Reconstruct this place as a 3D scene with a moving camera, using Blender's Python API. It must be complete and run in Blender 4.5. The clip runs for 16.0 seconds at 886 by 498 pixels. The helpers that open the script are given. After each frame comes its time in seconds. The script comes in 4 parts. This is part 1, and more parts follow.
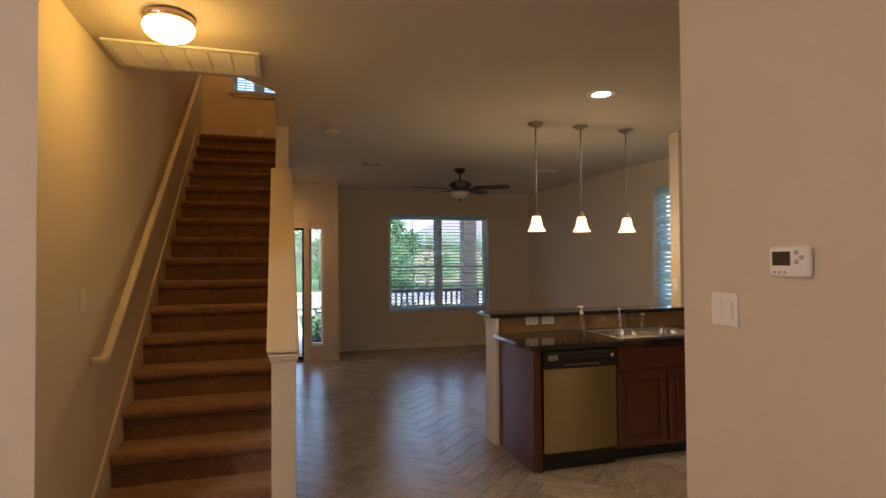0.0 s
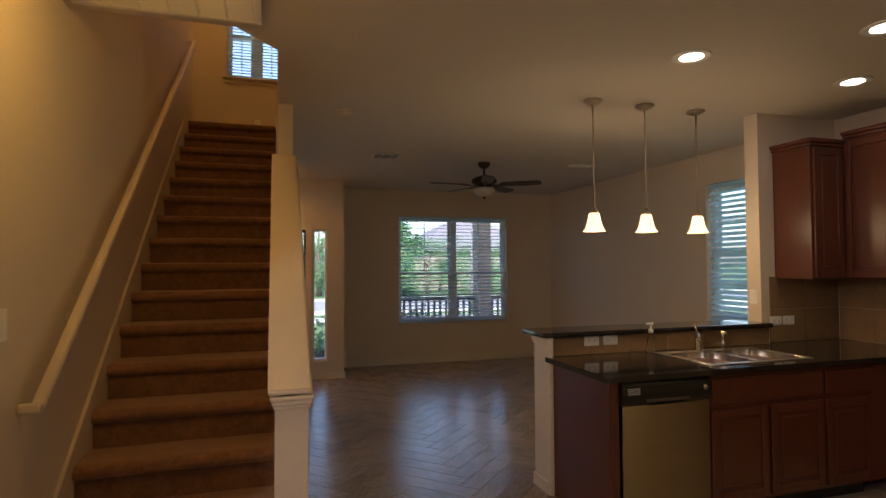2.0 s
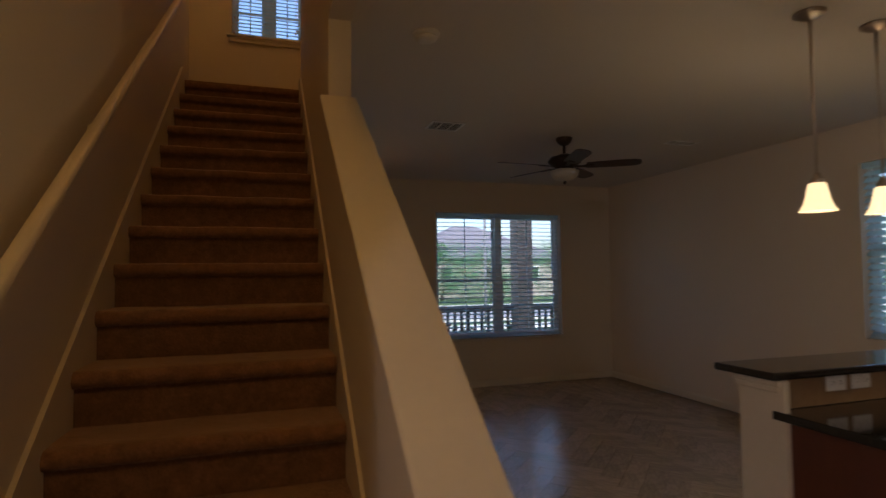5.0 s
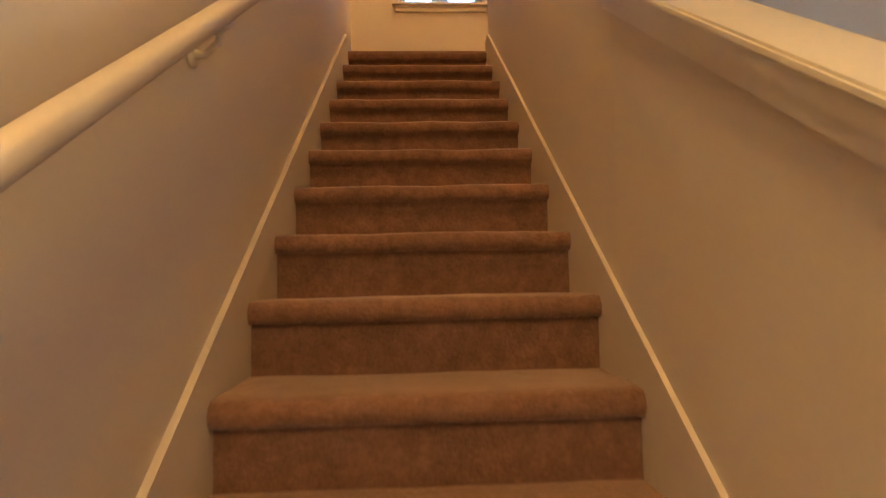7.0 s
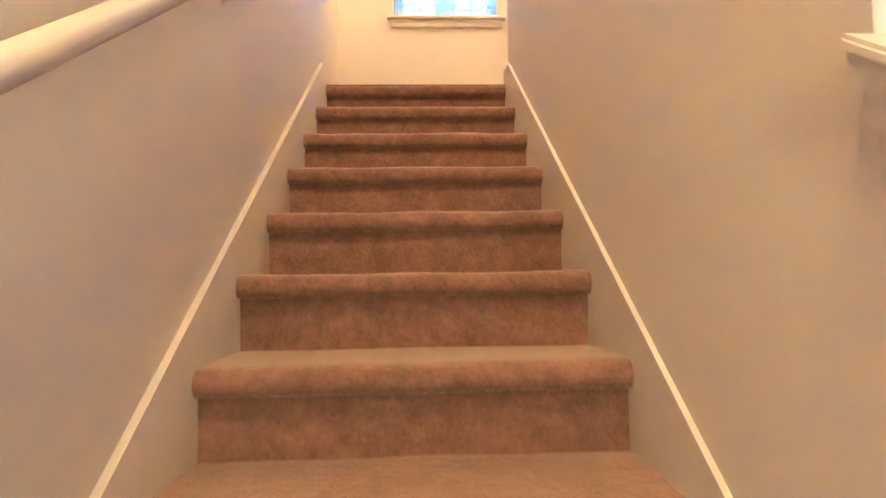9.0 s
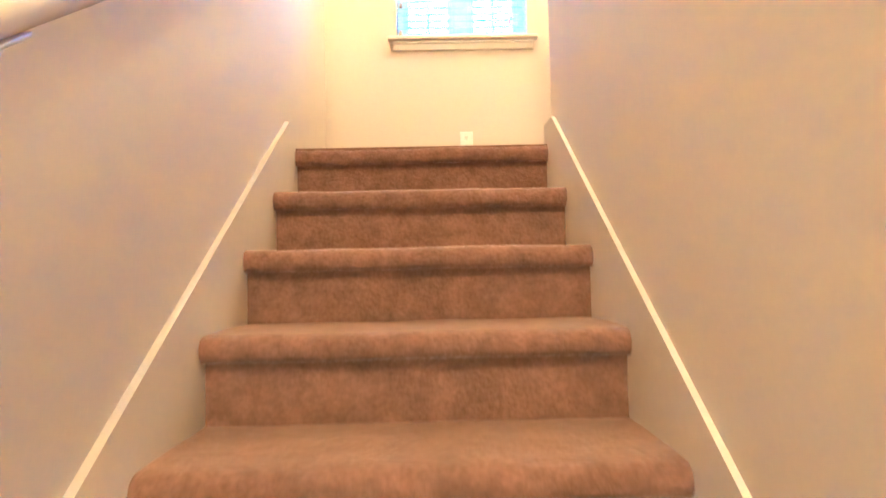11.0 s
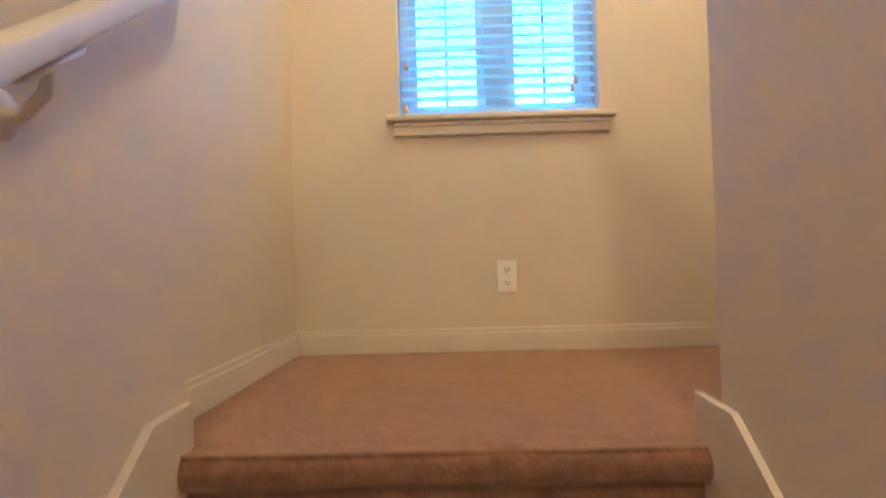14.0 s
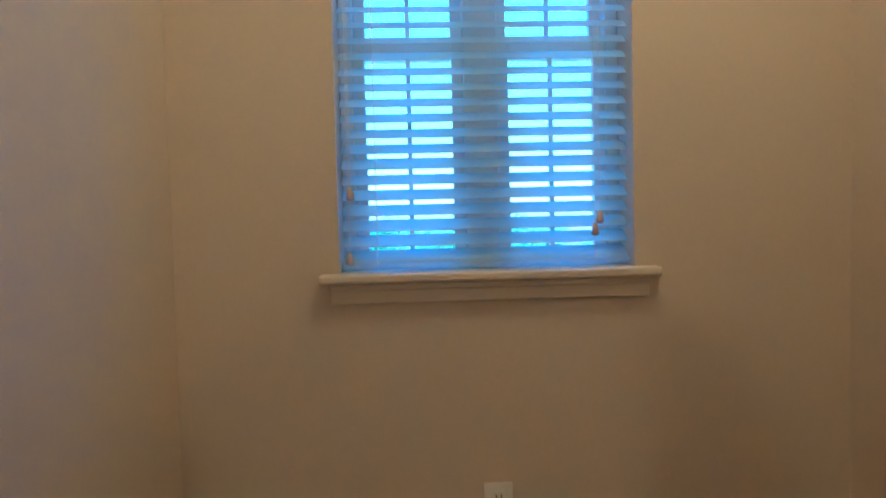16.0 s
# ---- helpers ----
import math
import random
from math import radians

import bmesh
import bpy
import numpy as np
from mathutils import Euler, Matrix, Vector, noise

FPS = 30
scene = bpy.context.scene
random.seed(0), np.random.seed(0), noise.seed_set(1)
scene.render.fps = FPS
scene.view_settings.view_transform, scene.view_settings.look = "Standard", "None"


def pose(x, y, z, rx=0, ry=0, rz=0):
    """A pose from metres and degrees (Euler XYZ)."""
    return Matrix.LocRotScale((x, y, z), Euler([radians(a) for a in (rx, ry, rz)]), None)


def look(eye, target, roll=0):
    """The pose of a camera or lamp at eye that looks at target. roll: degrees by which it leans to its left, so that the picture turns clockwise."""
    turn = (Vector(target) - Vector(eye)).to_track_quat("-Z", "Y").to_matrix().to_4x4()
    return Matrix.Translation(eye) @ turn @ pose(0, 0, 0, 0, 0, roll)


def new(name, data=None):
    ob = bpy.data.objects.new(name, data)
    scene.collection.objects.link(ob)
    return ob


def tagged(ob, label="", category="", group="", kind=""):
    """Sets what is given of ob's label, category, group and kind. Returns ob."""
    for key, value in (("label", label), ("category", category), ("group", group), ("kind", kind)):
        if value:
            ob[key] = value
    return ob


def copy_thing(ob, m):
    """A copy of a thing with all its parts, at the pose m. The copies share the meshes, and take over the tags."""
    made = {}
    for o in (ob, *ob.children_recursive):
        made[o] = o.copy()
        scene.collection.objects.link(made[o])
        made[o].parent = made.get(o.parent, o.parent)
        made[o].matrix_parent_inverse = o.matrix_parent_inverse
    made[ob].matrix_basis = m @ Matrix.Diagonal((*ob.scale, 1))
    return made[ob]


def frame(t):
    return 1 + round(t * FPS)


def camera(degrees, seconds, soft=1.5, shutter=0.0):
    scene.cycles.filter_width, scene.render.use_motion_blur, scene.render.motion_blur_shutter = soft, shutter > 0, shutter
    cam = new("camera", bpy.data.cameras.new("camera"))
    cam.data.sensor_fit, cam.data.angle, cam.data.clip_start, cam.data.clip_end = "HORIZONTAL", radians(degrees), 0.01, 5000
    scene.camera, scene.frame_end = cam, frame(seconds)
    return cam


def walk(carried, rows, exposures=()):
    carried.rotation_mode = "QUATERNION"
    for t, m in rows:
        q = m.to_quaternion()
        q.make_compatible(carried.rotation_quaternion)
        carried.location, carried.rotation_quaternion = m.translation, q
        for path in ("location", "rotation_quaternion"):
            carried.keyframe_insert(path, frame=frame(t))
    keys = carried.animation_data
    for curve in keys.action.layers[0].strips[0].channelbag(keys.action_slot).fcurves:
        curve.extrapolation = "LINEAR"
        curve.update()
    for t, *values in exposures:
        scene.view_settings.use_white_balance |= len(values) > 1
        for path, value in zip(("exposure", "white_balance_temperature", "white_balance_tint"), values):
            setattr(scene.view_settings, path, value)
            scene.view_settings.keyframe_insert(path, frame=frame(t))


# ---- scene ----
cam = camera(77.7, 16.0, shutter=0.5)
PATH = [
    (0, (0.963, -3.38, 1.522), (1.532, -1.463, 1.564), -0.4),
    (0.5, (0.966, -3.266, 1.509), (1.528, -1.347, 1.552), -0.4),
    (1, (1.015, -3.039, 1.531), (1.567, -1.117, 1.587), -0.4),
    (1.5, (0.982, -2.752, 1.515), (1.524, -0.827, 1.578), -0.4),
    (2, (0.917, -2.464, 1.526), (1.5, -0.552, 1.589), -0.3),
    (2.5, (0.919, -2.211, 1.515), (1.596, -0.331, 1.581), -0.3),
    (3, (0.932, -1.992, 1.518), (1.63, -0.119, 1.594), -0.2),
    (3.2, (0.93, -1.935, 1.507), (1.626, -0.062, 1.585), -0.3),
    (5.3, (0.587, -0.685, 1.493), (1.154, 1.231, 1.592), -0.8),
    (5.5, (0.555, -0.563, 1.506), (1.086, 1.363, 1.607), -0.9),
    (6, (0.526, -0.231, 1.493), (1.026, 1.703, 1.594), -1.0),
    (6.5, (0.48, 0.119, 1.505), (0.736, 2.1, 1.616), -0.9),
    (7, (0.44, 0.452, 1.602), (0.533, 2.446, 1.718), -1.1),
    (7.5, (0.439, 0.658, 1.719), (0.535, 2.652, 1.836), -1.1),
    (8, (0.477, 0.891, 1.845), (0.582, 2.885, 1.959), -1.2),
    (10.3, (0.476, 1.72, 2.461), (0.495, 3.718, 2.561), -1.0),
    (10.5, (0.5, 1.819, 2.504), (0.523, 3.817, 2.598), -1.4),
    (11, (0.512, 2.033, 2.652), (0.532, 4.031, 2.748), -1.2),
    (11.5, (0.491, 2.216, 2.829), (0.455, 4.214, 2.916), -1.5),
    (12, (0.523, 2.388, 2.954), (0.532, 4.386, 3.033), -1.3),
    (12.5, (0.521, 2.54, 3.045), (0.492, 4.538, 3.128), -1.4),
    (13, (0.473, 2.715, 3.197), (0.43, 4.713, 3.261), -1.1),
    (13.5, (0.484, 2.867, 3.323), (0.489, 4.867, 3.361), -1.8),
    (13.6, (0.493, 2.905, 3.34), (0.496, 4.905, 3.388), -1.2),
    (14, (0.49, 3.05, 3.446), (0.454, 5.049, 3.495), -1.5),
    (14.5, (0.521, 3.196, 3.702), (0.463, 5.195, 3.683), -1.7),
    (15, (0.594, 3.365, 3.855), (0.571, 5.364, 3.799), -1.5),
    (15.5, (0.586, 3.528, 3.965), (0.581, 5.527, 3.898), -1.6),
    (16, (0.508, 3.703, 4.091), (0.585, 5.7, 4.014), -1.4),
]
EXPO = [
    (0.0, 2.18, 5850, 15.5),
    (2.0, 1.91, 5850, 17),
    (3.2, 1.73, 5600, 17),
    (5.3, 1.2, 5500, 18),
    (6.0, 1.68, 5500, 17.5),
    (6.5, 2.55, 5300, 17),
    (7.0, 3.9, 4750, 14.5),
    (8.2, 4.9, 3900, 10),
    (10.3, 5.83, 3450, 4),
    (12.0, 5.46, 3400, 3),
    (13.6, 4.55, 3380, 3.5),
    (14.5, 3.98, 3380, 4.5),
    (15.5, 3.23, 3370, 4.5),
    (16.0, 2.85, 3350, 4),
]
walk(cam, [(t, look(eye, target, roll)) for t, eye, target, roll in PATH], EXPO)

# ---- world and large lights ----
world = bpy.data.worlds.new("sky_world")
scene.world = world
world.use_nodes = True
wn = world.node_tree.nodes
sky = wn.new("ShaderNodeTexSky")
sky.sky_type, sky.sun_disc = "NISHITA", False
sky.sun_elevation, sky.sun_rotation = radians(58), radians(200)
sky.dust_density, sky.air_density, sky.ozone_density = 2.8, 1.1, 1.0
wn["Background"].inputs["Strength"].default_value = 0.15
world.node_tree.links.new(sky.outputs["Color"], wn["Background"].inputs["Color"])
sun = new("sun_lamp", bpy.data.lights.new("sun_lamp", "SUN"))
sun.data.energy, sun.data.angle, sun.data.color = 3.4, radians(15), (1.0, 0.95, 0.88)
sun.matrix_world = look((-8, -20, 18), (0, 0, 0))


def bulb(name, place, watts, color, radius=0.05):
    ob = new(name, bpy.data.lights.new(name, "POINT"))
    ob.data.energy, ob.data.color, ob.data.shadow_soft_size = watts, color, radius
    ob.location = place
    return ob


def downlight(name, place, watts, color, size, spread=150):
    ob = new(name, bpy.data.lights.new(name, "SPOT"))
    ob.data.energy, ob.data.color, ob.data.shadow_soft_size = watts, color, size
    ob.data.spot_size, ob.data.spot_blend = radians(spread), 0.6
    ob.location = place
    return ob


WARM = (1.0, 0.45, 0.078)
HALL_W, PEND_W, CAN_W, UP_W, BACK_W, FOYER_W = 2.3, 1.25, 5.0, 10.4, 37.0, 9.0

# ---- plan, in metres ----
CEIL, UPPER, UPCEIL = 2.74, 3.12, 5.60
RISE, RUN, TOPY = 0.195, 0.265, 4.0
LX, RX, RX2 = -0.010, 0.931, 1.04          # stair walls
FRONT_UP, FOYER_Y, LIVING_Y = 5.06, 5.24, 6.0
EAST = 5.42


# ---- materials ----
def mat(name, color, rough=0.5, metal=0.0, vary=0.08, scale=6.0, fine=60.0, bump=0.1, dist=0.002, coat=0.0, stretch=(1, 1, 1), spec=0.5, random=0.0, dark=None):
    m = bpy.data.materials.new(name)
    m.use_nodes = True
    nt = m.node_tree
    n, lk = nt.nodes, nt.links
    b = n["Principled BSDF"]
    b.inputs["Roughness"].default_value, b.inputs["Metallic"].default_value = rough, metal
    b.inputs["Coat Weight"].default_value = coat
    b.inputs["Specular IOR Level"].default_value = spec
    tc, mp = n.new("ShaderNodeTexCoord"), n.new("ShaderNodeMapping")
    mp.inputs["Scale"].default_value = stretch
    lk.new(tc.outputs["Object"], mp.inputs["Vector"])
    big, small = n.new("ShaderNodeTexNoise"), n.new("ShaderNodeTexNoise")
    for t, s in ((big, scale), (small, fine)):
        t.inputs["Scale"].default_value, t.inputs["Detail"].default_value = s, 4
        lk.new(mp.outputs["Vector"], t.inputs["Vector"])
    add = n.new("ShaderNodeMath")
    add.operation = "ADD"
    lk.new(big.outputs["Fac"], add.inputs[0])
    lk.new(small.outputs["Fac"], add.inputs[1])
    half = n.new("ShaderNodeMath")
    half.operation = "MULTIPLY"
    half.inputs[1].default_value = 0.5
    lk.new(add.outputs[0], half.inputs[0])
    last = half.outputs[0]
    if random:
        info, mul, plus = n.new("ShaderNodeObjectInfo"), n.new("ShaderNodeMath"), n.new("ShaderNodeMath")
        mul.operation, plus.operation = "MULTIPLY_ADD", "ADD"
        mul.inputs[1].default_value, mul.inputs[2].default_value = random, -random / 2
        lk.new(info.outputs["Random"], mul.inputs[0])
        lk.new(mul.outputs[0], plus.inputs[0])
        lk.new(last, plus.inputs[1])
        last = plus.outputs[0]
    ramp = n.new("ShaderNodeValToRGB")
    lo = dark if dark else [c * (1 - vary) for c in color]
    hi = [min(1, c * (1 + vary)) for c in color]
    ramp.color_ramp.elements[0].position, ramp.color_ramp.elements[1].position = 0.3, 0.7
    ramp.color_ramp.elements[0].color, ramp.color_ramp.elements[1].color = (*lo, 1), (*hi, 1)
    lk.new(last, ramp.inputs["Fac"])
    lk.new(ramp.outputs["Color"], b.inputs["Base Color"])
    if bump:
        bp = n.new("ShaderNodeBump")
        bp.inputs["Strength"].default_value, bp.inputs["Distance"].default_value = bump, dist
        lk.new(small.outputs["Fac"], bp.inputs["Height"])
        lk.new(bp.outputs["Normal"], b.inputs["Normal"])
    return m


def glowing(name, color, strength, base=(0.9, 0.85, 0.75)):
    m = mat(name, base, 0.35, bump=0)
    b = m.node_tree.nodes["Principled BSDF"]
    b.inputs["Emission Color"].default_value, b.inputs["Emission Strength"].default_value = (*color, 1), strength
    return m


def clear_glass(name, tint=(0.95, 0.98, 0.97)):
    m = bpy.data.materials.new(name)
    m.use_nodes = True
    b = m.node_tree.nodes["Principled BSDF"]
    b.inputs["Base Color"].default_value = (*tint, 1)
    b.inputs["Roughness"].default_value, b.inputs["Transmission Weight"].default_value, b.inputs["IOR"].default_value = 0.0, 1.0, 1.45
    return m


PAINT = mat("wall_paint", (0.62, 0.54, 0.425), 0.75, vary=0.025, scale=1.3, fine=90, bump=0.12, dist=0.0015)
CEILP = mat("ceiling_paint", (0.62, 0.565, 0.48), 0.85, vary=0.03, scale=1.1, fine=70, bump=0.25, dist=0.002)
TRIM = mat("trim_paint", (0.65, 0.585, 0.475), 0.38, vary=0.03, scale=3, fine=40, bump=0.04)
SKIRT = mat("skirt_paint", (0.60, 0.525, 0.415), 0.55, vary=0.03, scale=3, fine=40, bump=0.04)
WHITE = mat("white_plastic", (0.78, 0.76, 0.72), 0.35, vary=0.02, bump=0.02)
VINYL = mat("white_vinyl", (0.86, 0.87, 0.88), 0.4, vary=0.02, bump=0.02)
CARPET = mat("carpet_pile", (0.218, 0.118, 0.066), 0.98, vary=0.24, scale=9, fine=95, bump=0.7, dist=0.006, spec=0.1)
nt = CARPET.node_tree
blot, tcn, tint = nt.nodes.new("ShaderNodeTexNoise"), nt.nodes["Texture Coordinate"], nt.nodes.new("ShaderNodeMix")
blot.inputs["Scale"].default_value, blot.inputs["Detail"].default_value, blot.inputs["Roughness"].default_value = 24, 5, 0.75
nt.links.new(tcn.outputs["Object"], blot.inputs["Vector"])
rmp = nt.nodes.new("ShaderNodeValToRGB")
rmp.color_ramp.elements[0].position, rmp.color_ramp.elements[1].position = 0.36, 0.62
rmp.color_ramp.elements[0].color, rmp.color_ramp.elements[1].color = (0.78, 0.77, 0.75, 1), (1.10, 1.10, 1.10, 1)
nt.links.new(blot.outputs["Fac"], rmp.inputs["Fac"])
tint.data_type, tint.blend_type = "RGBA", "MULTIPLY"
tint.inputs["Factor"].default_value = 1.0
pb = nt.nodes["Principled BSDF"]
nt.links.new(pb.inputs["Base Color"].links[0].from_socket, tint.inputs[6])
nt.links.new(rmp.outputs["Color"], tint.inputs[7])
nt.links.new(tint.outputs[2], pb.inputs["Base Color"])
pb.inputs["Sheen Weight"].default_value, pb.inputs["Sheen Roughness"].default_value = 0.55, 0.45
pb.inputs["Sheen Tint"].default_value = (1.0, 0.82, 0.62, 1)
WOOD = mat("cherry_wood", (0.094, 0.027, 0.013), 0.32, vary=0.15, scale=5, fine=30, bump=0.04, stretch=(9, 9, 0.8), coat=0.2)
GRANITE = mat("black_granite", (0.018, 0.016, 0.015), 0.08, vary=0.6, scale=60, fine=240, bump=0, coat=0.3)
STEEL = mat("brushed_steel", (0.40, 0.32, 0.20), 0.30, metal=1.0, vary=0.05, scale=3, fine=60, bump=0.03, stretch=(0.4, 0.4, 14))
tang = STEEL.node_tree.nodes.new("ShaderNodeTangent")
tang.direction_type, tang.uv_map = "UV_MAP", "grain"
STEEL.node_tree.nodes["Principled BSDF"].inputs["Anisotropic"].default_value = 0.95
STEEL.node_tree.links.new(tang.outputs["Tangent"], STEEL.node_tree.nodes["Principled BSDF"].inputs["Tangent"])
BLACK = mat("black_plastic", (0.012, 0.012, 0.012), 0.25, vary=0.2, bump=0.02)
SINKM = mat("satin_steel", (0.50, 0.48, 0.44), 0.34, metal=1.0, vary=0.04, bump=0.03)
CHROME = mat("chrome", (0.75, 0.74, 0.72), 0.10, metal=1.0, vary=0.02, bump=0)
NICKEL = mat("brushed_nickel", (0.52, 0.44, 0.34), 0.28, metal=1.0, vary=0.08, bump=0.02)
BRONZE = mat("oiled_bronze", (0.055, 0.036, 0.026), 0.38, metal=0.7, vary=0.3, bump=0.05)
BLADE = mat("dark_walnut", (0.040, 0.020, 0.014), 0.35, vary=0.3, scale=4, fine=30, stretch=(1, 10, 1), bump=0.05)
SPLASH = mat("tan_splash_tile", (0.25, 0.158, 0.078), 0.38, vary=0.18, scale=5, fine=30, bump=0.08, random=0.25)
PLANK = mat("wood_look_tile", (0.32, 0.268, 0.228), 0.26, vary=0.34, scale=3.0, fine=11, bump=0.12, stretch=(4, 1.3, 1), random=0.16, spec=0.8)
GROUT = mat("grout", (0.24, 0.205, 0.17), 0.9, vary=0.15, bump=0.1)
SLATM = mat("blind_slat", (0.74, 0.76, 0.80), 0.42, vary=0.03, bump=0.02)
TASSEL = mat("tassel_wood", (0.55, 0.42, 0.32), 0.5, vary=0.1)
tr = SLATM.node_tree
tl, mx = tr.nodes.new("ShaderNodeBsdfTranslucent"), tr.nodes.new("ShaderNodeMixShader")
tl.inputs["Color"].default_value = (0.78, 0.91, 0.97, 1)
mx.inputs["Fac"].default_value = 0.82
tr.links.new(tr.nodes["Principled BSDF"].outputs[0], mx.inputs[1])
tr.links.new(tl.outputs[0], mx.inputs[2])
tr.links.new(mx.outputs[0], tr.nodes["Material Output"].inputs["Surface"])
GLASS = clear_glass("window_glass")
SOAPG = clear_glass("soap_glass")
FROST = mat("frosted_glass", (0.45, 0.41, 0.34), 0.30, vary=0.05, bump=0)
LAMPG = glowing("lit_flush_glass", (1.0, 0.52, 0.12), 3.5)
SHADEG = glowing("lit_pendant_glass", (1.0, 0.70, 0.30), 0.6, (0.9, 0.72, 0.42))
CANG = glowing("lit_can_bulb", (1.0, 0.88, 0.66), 8.0)
SCREEN = mat("lcd_screen", (0.07, 0.055, 0.04), 0.25, vary=0.05, bump=0)
GREY = mat("grey_print", (0.42, 0.40, 0.38), 0.6, bump=0)
GRILLE_IN = mat("grille_shadow", (0.06, 0.055, 0.05), 0.8, bump=0.02)


# ---- mesh helpers ----
def box(bm, x0, x1, y0, y1, z0, z1, bevel=0.0, seg=1):
    m = Matrix.LocRotScale(((x0 + x1) / 2, (y0 + y1) / 2, (z0 + z1) / 2), None, (abs(x1 - x0), abs(y1 - y0), abs(z1 - z0)))
    vs = bmesh.ops.create_cube(bm, size=1, matrix=m)["verts"]
    if bevel:
        es = list({e for v in vs for e in v.link_edges})
        bmesh.ops.bevel(bm, geom=es, offset=bevel, segments=seg, affect="EDGES", profile=0.5)
    return bm


def boxes(*bs, bevel=0.0, seg=1):
    bm = bmesh.new()
    for b in bs:
        box(bm, *b, bevel=bevel, seg=seg)
    return bm


def prism(bm, pts, a, b, axis="x"):
    """A polygon of (u, v) pushed from a to b along the axis."""
    put = {"x": lambda u, v, w: (w, u, v), "y": lambda u, v, w: (u, w, v), "z": lambda u, v, w: (u, v, w)}[axis]
    lo = [bm.verts.new(put(u, v, a)) for u, v in pts]
    hi = [bm.verts.new(put(u, v, b)) for u, v in pts]
    k = len(pts)
    fs = [bm.faces.new(lo), bm.faces.new(hi[::-1])]
    for i in range(k):
        fs.append(bm.faces.new((lo[i], hi[i], hi[(i + 1) % k], lo[(i + 1) % k])))
    bmesh.ops.recalc_face_normals(bm, faces=fs)
    return bm


def lathe(bm, profile, place=(0, 0, 0), n=24, m=None):
    """A profile of (radius, z) turned about the z axis."""
    at = m if m else Matrix.Translation(place)
    rings = []
    for r, z in profile:
        rings.append([bm.verts.new(at @ Vector((r * math.cos(2 * math.pi * i / n), r * math.sin(2 * math.pi * i / n), z))) for i in range(n)])
    fs = []
    for a, b in zip(rings, rings[1:]):
        for i in range(n):
            fs.append(bm.faces.new((a[i], a[(i + 1) % n], b[(i + 1) % n], b[i])))
    for ring, flip in ((rings[0], True), (rings[-1], False)):
        if profile[0 if flip else -1][0] > 1e-5:
            fs.append(bm.faces.new(ring[::-1] if flip else ring))
    bmesh.ops.recalc_face_normals(bm, faces=fs)
    return bm


def tube(bm, pts, r, n=10):
    """A round bar along a list of points."""
    rings = []
    for i, p in enumerate(pts):
        p = Vector(p)
        d = (Vector(pts[min(i + 1, len(pts) - 1)]) - Vector(pts[max(i - 1, 0)])).normalized()
        s = d.cross(Vector((0, 0, 1)) if abs(d.z) < 0.95 else Vector((0, 1, 0))).normalized()
        u = s.cross(d)
        rr = r[i] if isinstance(r, (list, tuple)) else r
        rings.append([bm.verts.new(p + rr * (math.cos(2 * math.pi * k / n) * s + math.sin(2 * math.pi * k / n) * u)) for k in range(n)])
    fs = [bm.faces.new(rings[0]), bm.faces.new(rings[-1][::-1])]
    for a, b in zip(rings, rings[1:]):
        for k in range(n):
            fs.append(bm.faces.new((a[k], a[(k + 1) % n], b[(k + 1) % n], b[k])))
    bmesh.ops.recalc_face_normals(bm, faces=fs)
    return bm


def mesh_of(name, bm, material, smooth=False):
    me = bpy.data.meshes.new(name)
    bm.to_mesh(me)
    bm.free()
    me.materials.append(material)
    if smooth:
        me.shade_smooth()
    return me


def part(name, bm, material, parent=None, label="", smooth=False):
    ob = new(name, mesh_of(name, bm, material, smooth))
    ob.parent = parent
    return tagged(ob, label)


def thing(name, label, category, group="", kind=""):
    return tagged(new(name), label, category, group, kind)


def setting(name, bm, material, label="", category=""):
    return tagged(part(name, bm, material), label, category, kind="structure")


def holed(u0, u1, v0, v1, holes):
    """Rectangles (u0, u1, v0, v1) that tile a wall round its openings."""
    out, us = [], sorted({u0, u1, *[h[0] for h in holes], *[h[1] for h in holes]})
    for a, b in zip(us, us[1:]):
        mid = (a + b) / 2
        cuts = sorted((h[2], h[3]) for h in holes if h[0] < mid < h[1])
        z = v0
        for c, d in cuts:
            if c > z + 1e-6:
                out.append((a, b, z, c))
            z = d
        if z < v1 - 1e-6:
            out.append((a, b, z, v1))
    return out


def wall_y(name, y0, y1, x0, x1, z0, z1, holes=(), label="beige painted drywall", material=None):
    return setting(name, boxes(*[(a, b, y0, y1, c, d) for a, b, c, d in holed(x0, x1, z0, z1, holes)]), material or PAINT, label, "wall")


def wall_x(name, x0, x1, y0, y1, z0, z1, holes=(), label="beige painted drywall", material=None):
    return setting(name, boxes(*[(x0, x1, a, b, c, d) for a, b, c, d in holed(y0, y1, z0, z1, holes)]), material or PAINT, label, "wall")


# ---- structure ----
BIGWIN = (2.77, 4.615, 0.64, 2.32)
SIDE = (1.41, 1.60, 0.25, 2.04)
DOOR = (0.42, 1.34, 0.0, 2.06)
UPWIN = (0.305, 1.040, 3.985, 5.30)
EASTWIN = (1.50, 2.44, 0.92, 2.40)

